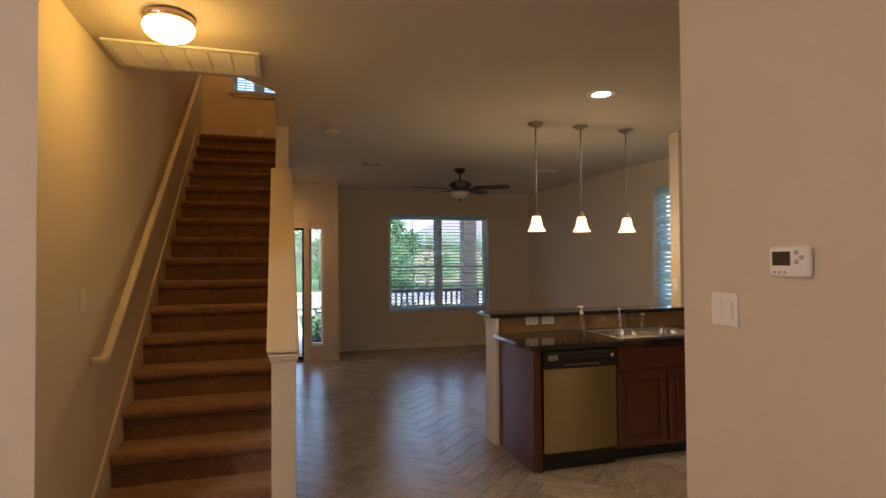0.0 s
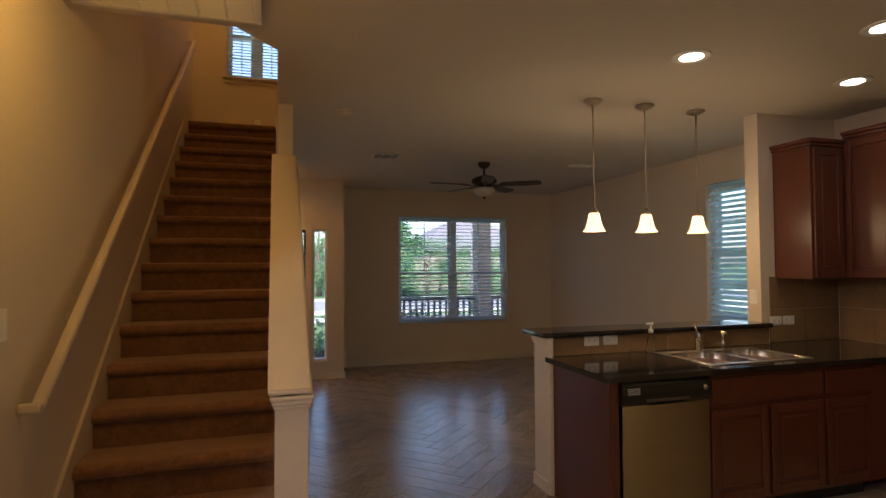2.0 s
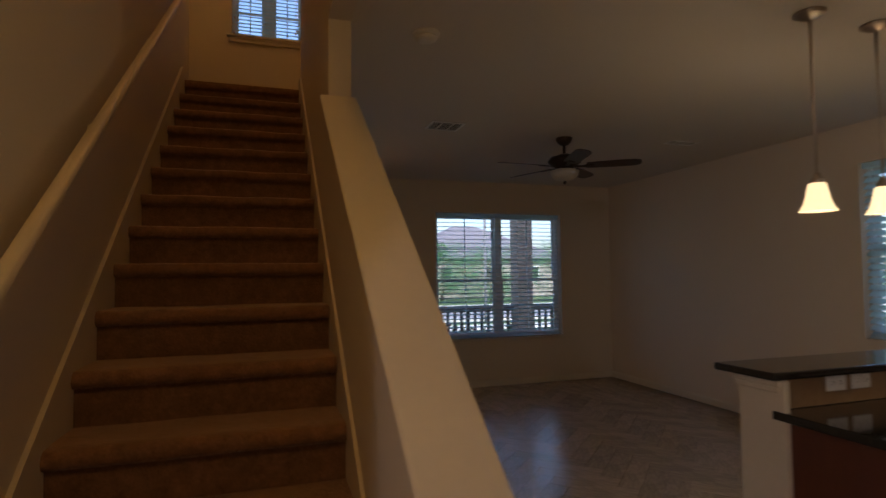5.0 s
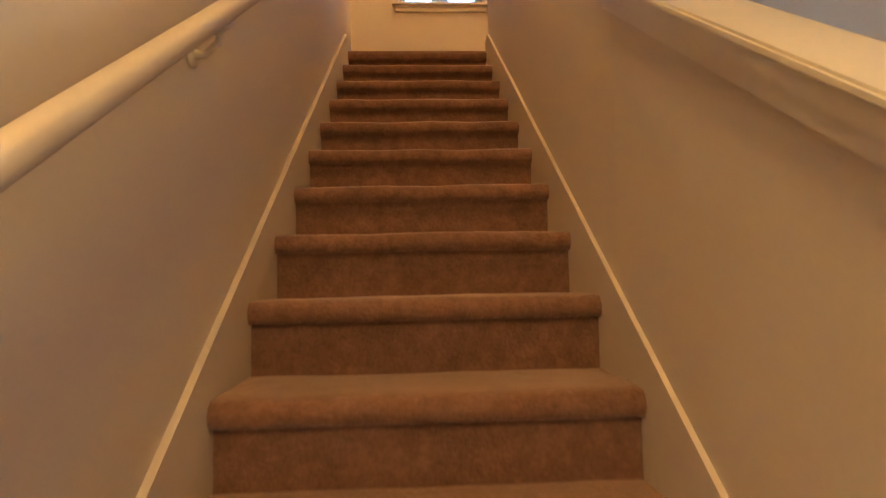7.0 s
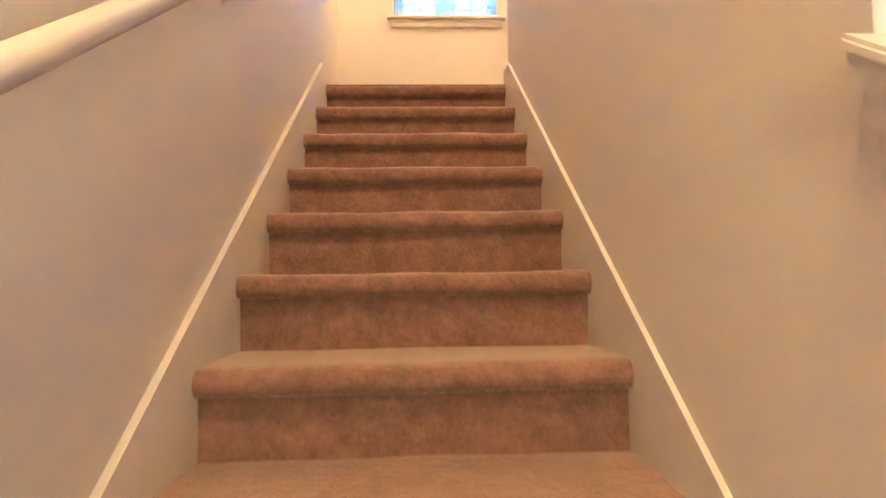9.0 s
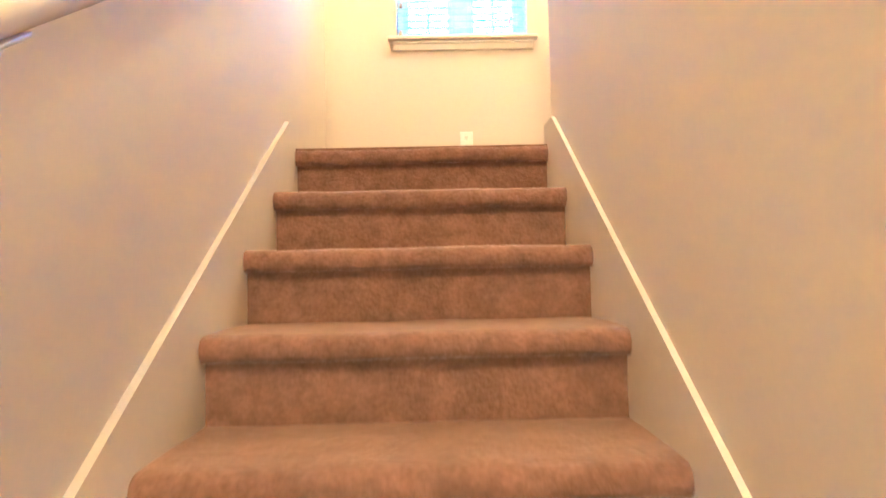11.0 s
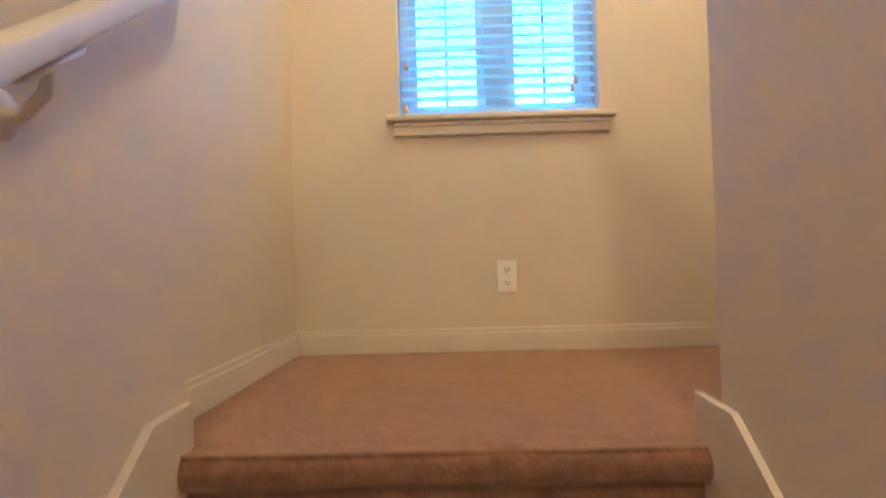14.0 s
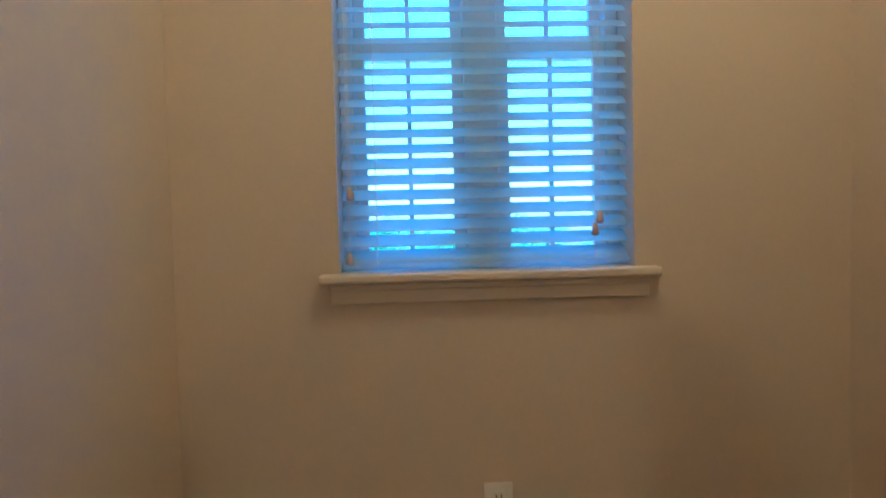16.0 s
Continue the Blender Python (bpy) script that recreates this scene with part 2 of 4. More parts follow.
setting("floor", boxes((-3.0, EAST + 0.15, -6.5, LIVING_Y + 0.15, -0.12, -0.006)), GROUT, "floor bed under wood-look tile", "floor")
wall_x("wall_stair_left", -0.14, LX, -0.70, TOPY + 0.06, 0, UPCEIL)
wall_y("wall_hall_left", -0.70, -0.56, -3.0, -0.14, 0, CEIL)
wall_x("wall_landing_left", -0.30, -0.095, TOPY + 0.06, FRONT_UP + 0.2, UPPER, UPCEIL)
setting("wall_stair_right", boxes((RX, RX2, 1.77, TOPY - 0.02, 0, 4.215)), PAINT, "beige painted drywall", "wall")
wall_y("wall_foyer", FOYER_Y, FOYER_Y + 0.18, -0.3, 1.83, 0, CEIL, [SIDE, DOOR])
wall_y("wall_under_stairs", TOPY - 0.019, TOPY + 0.055, LX, RX2, 0, UPPER - 0.47)
wall_x("wall_foyer_left", -0.30, -0.095, TOPY + 0.06, FOYER_Y, 0, CEIL)
setting("ceiling_foyer", boxes((-0.30, RX2, TOPY + 0.06, FOYER_Y, CEIL, UPPER - 0.07)), CEILP, "beige painted ceiling under the landing", "ceiling")
wall_x("wall_foyer_return", 1.70, 1.83, FOYER_Y + 0.18, LIVING_Y + 0.18, 0, CEIL)
wall_y("wall_living_front", LIVING_Y, LIVING_Y + 0.18, 1.83, EAST + 0.16, 0, CEIL, [BIGWIN])
wall_x("wall_east", EAST, EAST + 0.16, -6.5, LIVING_Y, 0, CEIL, [EASTWIN])
wall_y("wall_kitchen_stub", 0.98, 1.11, 4.60, EAST, 0, CEIL)
wall_x("wall_thermostat", 2.43, 2.57, -6.5, -1.64, 0, CEIL)
wall_y("wall_kitchen_back", -3.1, -2.95, 2.57, EAST, 0, CEIL)
wall_y("wall_back", -6.65, -6.5, -3.0, EAST + 0.16, 0, CEIL)
wall_x("wall_west", -3.15, -3.0, -6.65, -0.56, 0, CEIL)
wall_y("wall_upper_front", FRONT_UP, FRONT_UP + 0.2, -0.095, 4.2, UPPER - 0.1, UPCEIL, [(UPWIN[0], UPWIN[1], UPWIN[2] - 0.055, UPWIN[3])])
wall_x("wall_upper_right", 1.60, 1.72, 2.0, FRONT_UP, UPPER, UPCEIL)
wall_x("wall_upper_east", 4.0, 4.2, -3.2, 2.0, UPPER, UPCEIL)
wall_y("wall_upper_mid", 2.0, 2.12, 1.72, 4.2, UPPER, UPCEIL)
wall_y("wall_upper_back", -3.4, -3.2, -0.14, 4.2, UPPER, UPCEIL)
wall_x("wall_upper_left", -0.14, LX, -3.2, -0.70, UPPER, UPCEIL)
# the ceiling with the stairwell cut out of it, one corner clipped
bm = bmesh.new()
prism(bm, [(-3.0, -6.5), (EAST, -6.5), (EAST, LIVING_Y), (1.83, LIVING_Y), (1.83, FOYER_Y), (RX2, FOYER_Y), (RX2, 0.72), (RX, 0.72), (0.72, 0.46), (LX, 0.46), (LX, -0.70), (-3.0, -0.70)], CEIL, UPPER - 0.03, "z")
setting("ceiling", bm, CEILP, "beige painted textured ceiling", "ceiling")
setting("ceiling_upper", boxes((-0.3, 4.2, -3.4, FRONT_UP + 0.2, UPCEIL, UPCEIL + 0.12)), CEILP, "pale painted upper ceiling", "ceiling")
setting("floor_upper", boxes((-0.095, 1.60, TOPY + 0.005, FRONT_UP, UPPER - 0.06, UPPER)), CARPET, "tan cut-pile carpet on the landing", "floor")
setting("floor_upper_hall", boxes((RX2, 4.0, -3.2, TOPY + 0.005, UPPER - 0.029, UPPER), (0, RX2, -3.2, 0.34, UPPER - 0.029, UPPER)), CARPET, "tan cut-pile carpet in the upper hall", "floor")

# ---- stairs ----
def line_z(y):
    """Height of the line over the nosings."""
    return UPPER + (y - TOPY) * RISE / RUN


stairs = thing("staircase", "straight staircase in tan carpet between painted skirt boards", "staircase")


def tread(i):
    """One carpeted step: rounded nosing, tread and riser, in one soft skin."""
    z, y = RISE * i, TOPY - RUN * (16 - i)
    prof = [(y + 0.028, z - RISE - 0.02), (y + 0.026, z - 0.062), (y + 0.004, z - 0.060), (y - 0.006, z - 0.046), (y - 0.008, z - 0.030), (y - 0.002, z - 0.012), (y + 0.014, z - 0.002), (y + 0.05, z), (y + RUN * 0.6, z), (y + RUN + 0.055, z - 0.002)]
    if i == 16:
        prof[-2:] = [(y + 0.06, z + 0.001), (y + 0.08, z + 0.001)]
    dense = []
    for (a, b), (c, d) in zip(prof, prof[1:]):
        k = max(1, int(math.hypot(c - a, d - b) / 0.02))
        dense += [(a + (c - a) * j / k, b + (d - b) * j / k) for j in range(k)]
    dense.append(prof[-1])
    bm, cols, x0, x1 = bmesh.new(), 46, 0.007, RX - 0.013
    grid = []
    for j in range(cols + 1):
        x = x0 + (x1 - x0) * j / cols
        row = []
        for py, pz in dense:
            w = noise.noise(Vector((x * 5, py * 5 + i * 3.1, pz * 5))) * 0.007 + noise.noise(Vector((x * 28, py * 28, pz * 28))) * 0.0028
            row.append(bm.verts.new((x, py - w * 0.8, pz + w * 0.5)))
        grid.append(row)
    for a, b in zip(grid, grid[1:]):
        for k in range(len(dense) - 1):
            bm.faces.new((a[k], b[k], b[k + 1], a[k + 1]))
    bmesh.ops.recalc_face_normals(bm, faces=bm.faces[:])
    return bm


for i in range(1, 17):
    part("step", tread(i), CARPET, stairs, smooth=True)
for x0, x1 in ((LX + 0.0005, 0.007), (RX - 0.013, RX - 0.0005)):
    bm = bmesh.new()
    top = 0.070
    prism(bm, [(-0.16, 0), (-0.16, 0.12), (-0.12, line_z(-0.12) + top), (TOPY - 0.075, UPPER + 0.078), (TOPY + 0.055, UPPER + 0.082), (TOPY + 0.06, UPPER - 0.2), (0.1, 0)], x0, x1)
    part("skirt_board", bm, SKIRT, stairs, "cream painted sloping skirt board")
# underside closes the flight
bm = bmesh.new()
prism(bm, [(0.30, 0.0), (TOPY + 0.06, line_z(TOPY + 0.06) - 0.29), (TOPY + 0.06, UPPER - 0.45), (0.6, 0.0)], 0.007, RX - 0.013)
part("carriage", bm, TRIM, stairs)

# sloping half wall beside the flight, with its cap
half = tagged(new("stair_half_wall"), "sloping drywall half wall with cream wooden cap", "half wall", kind="structure")
CAP0, CAPS = 1.088, 0.722


def cap_z(y):
    return CAP0 + y * CAPS


bm = bmesh.new()
prism(bm, [(-0.06, 0), (-0.06, cap_z(-0.06) - 0.05), (1.769, cap_z(1.769) - 0.05), (1.769, 0)], RX, RX2)
part("panel", bm, PAINT, half)
bm = bmesh.new()
prism(bm, [(-0.095, cap_z(-0.095) - 0.021), (-0.095, cap_z(-0.095)), (1.768, cap_z(1.768)), (1.768, cap_z(1.768) - 0.021)], RX - 0.042, RX2 + 0.024)
bmesh.ops.bevel(bm, geom=bm.edges[:], offset=0.005, segments=2, affect="EDGES")
part("cap", bm, TRIM, half, "cream painted sloping cap")
for x0, x1 in ((RX - 0.020, RX - 0.0008), (RX2 + 0.0008, RX2 + 0.020)):
    bm = bmesh.new()
    prism(bm, [(-0.075, cap_z(-0.075) - 0.090), (-0.075, cap_z(-0.075) - 0.0215), (1.767, cap_z(1.767) - 0.0215), (1.767, cap_z(1.767) - 0.090)], x0, x1)
    part("cap_moulding", bm, TRIM, half)
    bm = bmesh.new()
    w = 0.010 if x0 < RX else -0.010
    prism(bm, [(-0.073, cap_z(-0.073) - 0.055), (-0.073, cap_z(-0.073) - 0.022), (1.766, cap_z(1.766) - 0.022), (1.766, cap_z(1.766) - 0.055)], x0 - max(w, 0), x1 - min(w, 0))
    part("cap_cove", bm, TRIM, half)
# boxed newel at the foot
NT = cap_z(-0.095) - 0.030
part("newel_box", boxes((RX - 0.014, RX2 + 0.014, -0.080, -0.061, 0.0, NT - 0.02), (RX - 0.014, RX - 0.001, -0.061, 0.06, 0, NT - 0.02), (RX2 + 0.001, RX2 + 0.014, -0.061, 0.06, 0, NT - 0.02), bevel=0.003), TRIM, half, "white painted newel casing")
part("newel_neck", boxes((RX - 0.034, RX2 + 0.034, -0.102, 0.0, NT - 0.014, NT + 0.004), (RX - 0.026, RX2 + 0.026, -0.094, 0.01, NT - 0.036, NT - 0.014), (RX - 0.019, RX2 + 0.019, -0.086, 0.02, NT - 0.052, NT - 0.036), bevel=0.006, seg=2), TRIM, half)

# handrail on the other side
rail = thing("handrail", "cream painted round wooden handrail on wall brackets", "handrail")


def rail_z(y):
    return 0.998 + y * 0.744


bm = bmesh.new()
RAILX = 0.056
soft_corner = lambda c: math.copysign(abs(c) ** 0.72, c)
prof = [(0.023 * soft_corner(math.sin(2 * math.pi * k / 16)), 0.024 * soft_corner(math.cos(2 * math.pi * k / 16))) for k in range(16)]
ends = []
for y in (0.0, 1.2, 2.6, 4.05):
    ends.append([bm.verts.new((RAILX + u, y, rail_z(y) + v)) for u, v in prof])
for a, b in zip(ends, ends[1:]):
    for k in range(16):
        bm.faces.new((a[k], a[(k + 1) % 16], b[(k + 1) % 16], b[k]))
bm.faces.new(ends[0]), bm.faces.new(ends[-1][::-1])
bmesh.ops.recalc_face_normals(bm, faces=bm.faces[:])
part("rail", bm, SKIRT, rail, smooth=True)
for y in (0.0, 4.05):
    zz = rail_z(y)
    bm = boxes((LX + 0.001, RAILX + 0.018, y - 0.017, y + 0.017, zz - 0.022, zz + 0.018), bevel=0.012, seg=3)
    part("return_end", bm, SKIRT, rail)
for y in (0.52, 1.556, 2.60, 3.645):
    z = rail_z(y)
    bm = tube(bmesh.new(), [(LX + 0.006, y, z - 0.088), (LX + 0.028, y, z - 0.090), (RAILX - 0.010, y - 0.002, z - 0.066), (RAILX, y - 0.004, z - 0.030)], [0.010, 0.008, 0.008, 0.011], 10)
    box(bm, RAILX - 0.011, RAILX + 0.011, y - 0.05, y + 0.035, z - 0.034, z - 0.027)
    for v in bm.verts[-8:]:
        v.co.z += (v.co.y - y) * 0.744
    br = part("bracket", bm, TRIM, rail, "painted curved rail bracket", smooth=True)
    part("rosette", lathe(bmesh.new(), [(0.027, 0), (0.027, 0.004), (0.016, 0.010), (0.0, 0.010)], m=Matrix.Translation((LX + 0.0008, y, z - 0.088)) @ Matrix.Rotation(radians(90), 4, "Y"), n=16), TRIM, br, smooth=True)

# half walls round the open stairwell on the upper floor
guard = tagged(new("upper_half_wall"), "beige half wall guarding the stairwell, cream cap", "half wall", kind="structure")
part("panel", boxes((RX, RX2, 0.70, 1.769, CEIL + 0.001, 4.215), (RX, RX2, 0.46, 0.70, UPPER, 4.215), (0.0, RX2, 0.35, 0.459, UPPER, 4.215)), PAINT, guard)
part("cap", boxes((RX - 0.035, RX2 + 0.035, 0.50, TOPY + 0.015, 4.216, 4.242), bevel=0.006, seg=2), TRIM, guard, "cream painted cap")
part("cap", boxes((0.0, RX2 + 0.035, 0.315, 0.495, 4.216, 4.242), bevel=0.006, seg=2), TRIM, guard, "cream painted cap")
part("cap_moulding", boxes((RX - 0.018, RX - 0.0008, 0.50, TOPY + 0.003, 4.160, 4.215), (RX - 0.018, RX2 + 0.018, TOPY - 0.019, TOPY + 0.003, 4.160, 4.215), bevel=0.004), TRIM, guard)

# ---- skirting ----
def base_y(y, x0, x1, z=0.0, out=-1):
    """Skirting along x on the face at y; out: the side it stands on."""
    a, b = (y - 0.014, y - 0.0006) if out < 0 else (y + 0.0006, y + 0.014)
    c, d = (y - 0.009, y - 0.0006) if out < 0 else (y + 0.0006, y + 0.009)
    return [(x0, x1, a, b, z, z + 0.070), (x0, x1, c, d, z + 0.070, z + 0.086)]


def base_x(x, y0, y1, z=0.0, out=-1):
    a, b = (x - 0.014, x - 0.0006) if out < 0 else (x + 0.0006, x + 0.014)
    c, d = (x - 0.009, x - 0.0006) if out < 0 else (x + 0.0006, x + 0.009)
    return [(a, b, y0, y1, z, z + 0.070), (c, d, y0, y1, z + 0.070, z + 0.086)]


for k, bs in enumerate((base_y(FRONT_UP, -0.08, 1.585, UPPER), base_x(-0.095, TOPY + 0.07, FRONT_UP, UPPER, 1), base_x(1.60, 2.2, FRONT_UP, UPPER),
                        base_y(LIVING_Y, 1.845, EAST, 0), base_x(EAST, 1.12, LIVING_Y - 0.015, 0), base_x(1.83, FOYER_Y + 0.0, LIVING_Y - 0.015, 0, 1),
                        base_y(FOYER_Y, 1.62, 1.845, 0), base_x(RX2, -0.05, TOPY - 0.02, 0, 1), base_y(-0.70, -2.9, -0.001, 0), base_x(LX, -0.70, -0.17, 0, 1),
                        base_x(2.43, -6.4, -1.64, 0))):
    setting("baseboard_%d" % (k + 1), boxes(*bs, bevel=0.002), TRIM, "cream painted wooden skirting board", "baseboard")


# ---- windows ----
def pane_grid(win, x0, x1, z0, z1, y, cols, rows, bar=0.012):
    w, h = (x1 - x0) / cols, (z1 - z0) / rows
    for i in range(1, cols):
        part("glazing_bar", boxes((x0 + i * w - bar / 2, x0 + i * w + bar / 2, y - 0.006, y + 0.006, z0, z1)), VINYL, win)
    for j in range(1, rows):
        part("glazing_bar", boxes((x0, x1, y - 0.0055, y + 0.0055, z0 + j * h - bar / 2, z0 + j * h + bar / 2)), VINYL, win)
    g = part("pane", boxes((x0, x1, y + 0.010, y + 0.013, z0, z1)), GLASS, win)
    g.visible_shadow = False


def sash_window(name, hole, y, twin, label, grid=(2, 2)):
    """A white vinyl double-hung window, single or twin, in an opening along x; y is the inner wall face."""
    x0, x1, z0, z1 = hole
    win = tagged(new(name), label, "window", kind="structure")
    f, yo = 0.035, y + 0.10
    part("window_frame", boxes((x0, x0 + f, yo, yo + 0.08, z0, z1), (x1 - f, x1, yo, yo + 0.08, z0, z1), (x0 + f, x1 - f, yo, yo + 0.08, z1 - f, z1), (x0 + f, x1 - f, yo, yo + 0.08, z0, z0 + f), bevel=0.003), VINYL, win)
    mids = [x0 + f, x1 - f]
    if twin:
        m = (x0 + x1) / 2
        part("mullion", boxes((m - 0.045, m + 0.045, yo - 0.01, yo + 0.08, z0 + f, z1 - f), bevel=0.003), VINYL, win)
        mids = [x0 + f, m - 0.045, m + 0.045, x1 - f]
    zm = z0 + (z1 - z0) * (0.46 if twin else 0.5)
    for a, b in zip(mids[::2], mids[1::2]):
        for lo, hi, off in ((z0 + f, zm + 0.02, 0.005), (zm - 0.02, z1 - f, 0.038)):
            s = 0.03
            q = yo + off
            part("sash", boxes((a, a + s, q, q + 0.03, lo, hi), (b - s, b, q, q + 0.03, lo, hi), (a + s, b - s, q, q + 0.03, lo, lo + 0.035), (a + s, b - s, q, q + 0.03, hi - 0.035, hi), bevel=0.002), VINYL, win)
            pane_grid(win, a + s, b - s, lo + 0.035, hi - 0.035, q + 0.014, *grid)
    return win


def blind(name, x0, x1, z0, z1, y, pitch, tilt, label, width=0.048):
    """A lowered horizontal blind of curved slats with head rail, bottom rail, cords and tassels."""
    b = thing(name, label, "blind")
    part("head_rail", boxes((x0, x1, y - 0.03, y + 0.03, z1 - 0.05, z1), bevel=0.004), SLATM, b)
    part("bottom_rail", boxes((x0, x1, y - 0.024, y + 0.024, z0 + 0.001, z0 + 0.021), bevel=0.005), SLATM, b)
    bm = bmesh.new()
    c, s = math.cos(radians(tilt)), math.sin(radians(tilt))
    top, low = [], []
    for u in (-0.5, -0.25, 0.0, 0.25, 0.5):
        bow = 0.004 * (1 - (2 * u) ** 2)
        for rowl, t in ((top, 0.0012), (low, -0.0012)):
            v, w = u * width, bow + t
            rowl.append((v * c - w * s, v * s + w * c))
    prism(bm, top + low[::-1], x0 + 0.004, x1 - 0.004, "x")
    me = mesh_of("slat", bm, SLATM)
    n = int((z1 - 0.06 - z0 - 0.03) / pitch)
    for i in range(n + 1):
        ob = new("slat", me)
        ob.parent, ob.location = b, (0, y, z0 + 0.034 + i * pitch)
    for x in (x0 + 0.09, x1 - 0.09):
        part("ladder_cord", tube(bmesh.new(), [(x, y - width / 2 - 0.002, z0 + 0.01), (x, y - width / 2 - 0.002, z1 - 0.04)], 0.0012, 5), VINYL, b)
    return b


def tassel(parent, x, y, z, top):
    c = part("pull_cord", tube(bmesh.new(), [(x, y, top), (x, y, z)], 0.0013, 5), VINYL, parent)
    part("tassel", lathe(bmesh.new(), [(0.0, 0.0), (0.005, -0.002), (0.009, -0.018), (0.010, -0.028), (0.006, -0.032), (0.0, -0.032)], (x, y, z), 12), TASSEL, c, "small tan cord tassel", smooth=True)


sash_window("window_1", BIGWIN, LIVING_Y, True, "white twin double-hung window in the living room")
blind("window_blind", BIGWIN[0] + 0.02, BIGWIN[1] - 0.02, BIGWIN[2] + 0.004, BIGWIN[3] - 0.004, LIVING_Y + 0.055, 0.056, 9, "lowered white horizontal blind with open slats in the living room window", 0.060)
setting("window_sill_1", boxes((BIGWIN[0] - 0.02, BIGWIN[1] + 0.02, LIVING_Y - 0.025, LIVING_Y - 0.0005, BIGWIN[2] - 0.022, BIGWIN[2] - 0.001), bevel=0.004), TRIM, "cream painted window sill", "window sill")

sash_window("window_2", (UPWIN[0], UPWIN[1], UPWIN[2] - 0.055, UPWIN[3]), FRONT_UP, True, "white twin double-hung window above the landing")
b = blind("window_blind", UPWIN[0] + 0.003, UPWIN[1] - 0.003, UPWIN[2] + 0.004, UPWIN[3] - 0.004, FRONT_UP + 0.045, 0.0385, 35, "lowered white horizontal blind with half-closed slats over the landing")
for x, z in ((0.335, 4.195), (0.330, 4.035), (0.958, 4.125), (0.945, 4.095)):
    tassel(b, x, FRONT_UP + 0.012, z, UPWIN[3] - 0.05)
sill = tagged(new("window_sill_2"), "cream painted wooden sill and apron below the landing window", "window sill", kind="structure")
part("stool", boxes((UPWIN[0] - 0.045, UPWIN[1] + 0.055, FRONT_UP - 0.045, FRONT_UP - 0.0005, UPWIN[2] - 0.024, UPWIN[2] - 0.001), bevel=0.007, seg=3), TRIM, sill)
part("stool_back", boxes((UPWIN[0] + 0.0005, UPWIN[1] - 0.0005, FRONT_UP - 0.0004, FRONT_UP + 0.085, UPWIN[2] - 0.024, UPWIN[2] - 0.001)), TRIM, sill)
part("apron", boxes((UPWIN[0] - 0.020, UPWIN[1] + 0.030, FRONT_UP - 0.018, FRONT_UP - 0.0005, UPWIN[2] - 0.075, UPWIN[2] - 0.0245), (UPWIN[0] - 0.02, UPWIN[1] + 0.03, FRONT_UP - 0.026, FRONT_UP - 0.0005, UPWIN[2] - 0.042, UPWIN[2] - 0.0246), bevel=0.003), TRIM, sill)

# sidelight and glazed front door
sl = tagged(new("window_3"), "tall narrow fixed sidelight with white frame beside the front door", "window", kind="structure")
a, b2, c, d = SIDE
part("window_frame", boxes((a, a + 0.022, FOYER_Y + 0.06, FOYER_Y + 0.13, c, d), (b2 - 0.022, b2, FOYER_Y + 0.06, FOYER_Y + 0.13, c, d), (a + 0.022, b2 - 0.022, FOYER_Y + 0.06, FOYER_Y + 0.13, d - 0.022, d), (a + 0.022, b2 - 0.022, FOYER_Y + 0.06, FOYER_Y + 0.13, c, c + 0.022)), VINYL, sl)
part("window_sill", boxes((a - 0.02, b2 + 0.02, FOYER_Y - 0.025, FOYER_Y + 0.06, c - 0.03, c - 0.001), bevel=0.004), TRIM, sl)
g = part("pane", boxes((a + 0.022, b2 - 0.022, FOYER_Y + 0.092, FOYER_Y + 0.096, c + 0.022, d - 0.022)), GLASS, sl)
g.visible_shadow = False
dr = tagged(new("door_1"), "full-glass storm door with dark edge in a white frame", "door", kind="structure")
a, b2, c, d = DOOR
part("door_frame", boxes((b2 - 0.03, b2 + 0.055, FOYER_Y - 0.016, FOYER_Y - 0.0005, 0, d + 0.055), (a - 0.055, a + 0.03, FOYER_Y - 0.016, FOYER_Y - 0.0005, 0, d + 0.055), (a + 0.03, b2 - 0.03, FOYER_Y - 0.016, FOYER_Y - 0.0005, d - 0.03, d + 0.055), bevel=0.004), TRIM, dr)
part("leaf", boxes((a, a + 0.06, FOYER_Y + 0.10, FOYER_Y + 0.135, 0.02, d), (b2 - 0.05, b2, FOYER_Y + 0.10, FOYER_Y + 0.135, 0.02, d), (a + 0.06, b2 - 0.05, FOYER_Y + 0.10, FOYER_Y + 0.135, d - 0.06, d), (a + 0.06, b2 - 0.05, FOYER_Y + 0.10, FOYER_Y + 0.135, 0.02, 0.07)), BLACK, dr)
g = part("pane", boxes((a + 0.06, b2 - 0.05, FOYER_Y + 0.115, FOYER_Y + 0.119, 0.07, d - 0.06)), GLASS, dr)
g.visible_shadow = False
part("threshold", boxes((a, b2, FOYER_Y + 0.02, FOYER_Y + 0.18, 0.0, 0.018)), BRONZE, dr)

# east window, built along x and turned
win = sash_window("window_4", (-0.47, 0.47, EASTWIN[2], EASTWIN[3]), 0.0, False, "white double-hung window on the side wall")
win.matrix_world = pose(EAST, (EASTWIN[0] + EASTWIN[1]) / 2, 0, 0, 0, -90)
bl = blind("window_blind", -0.455, 0.455, EASTWIN[2] + 0.004, EASTWIN[3] - 0.004, 0.05, 0.056, 42, "lowered white horizontal blind with tilted slats in the side window", 0.060)
bl.matrix_world = pose(EAST, (EASTWIN[0] + EASTWIN[1]) / 2, 0, 0, 0, -90)

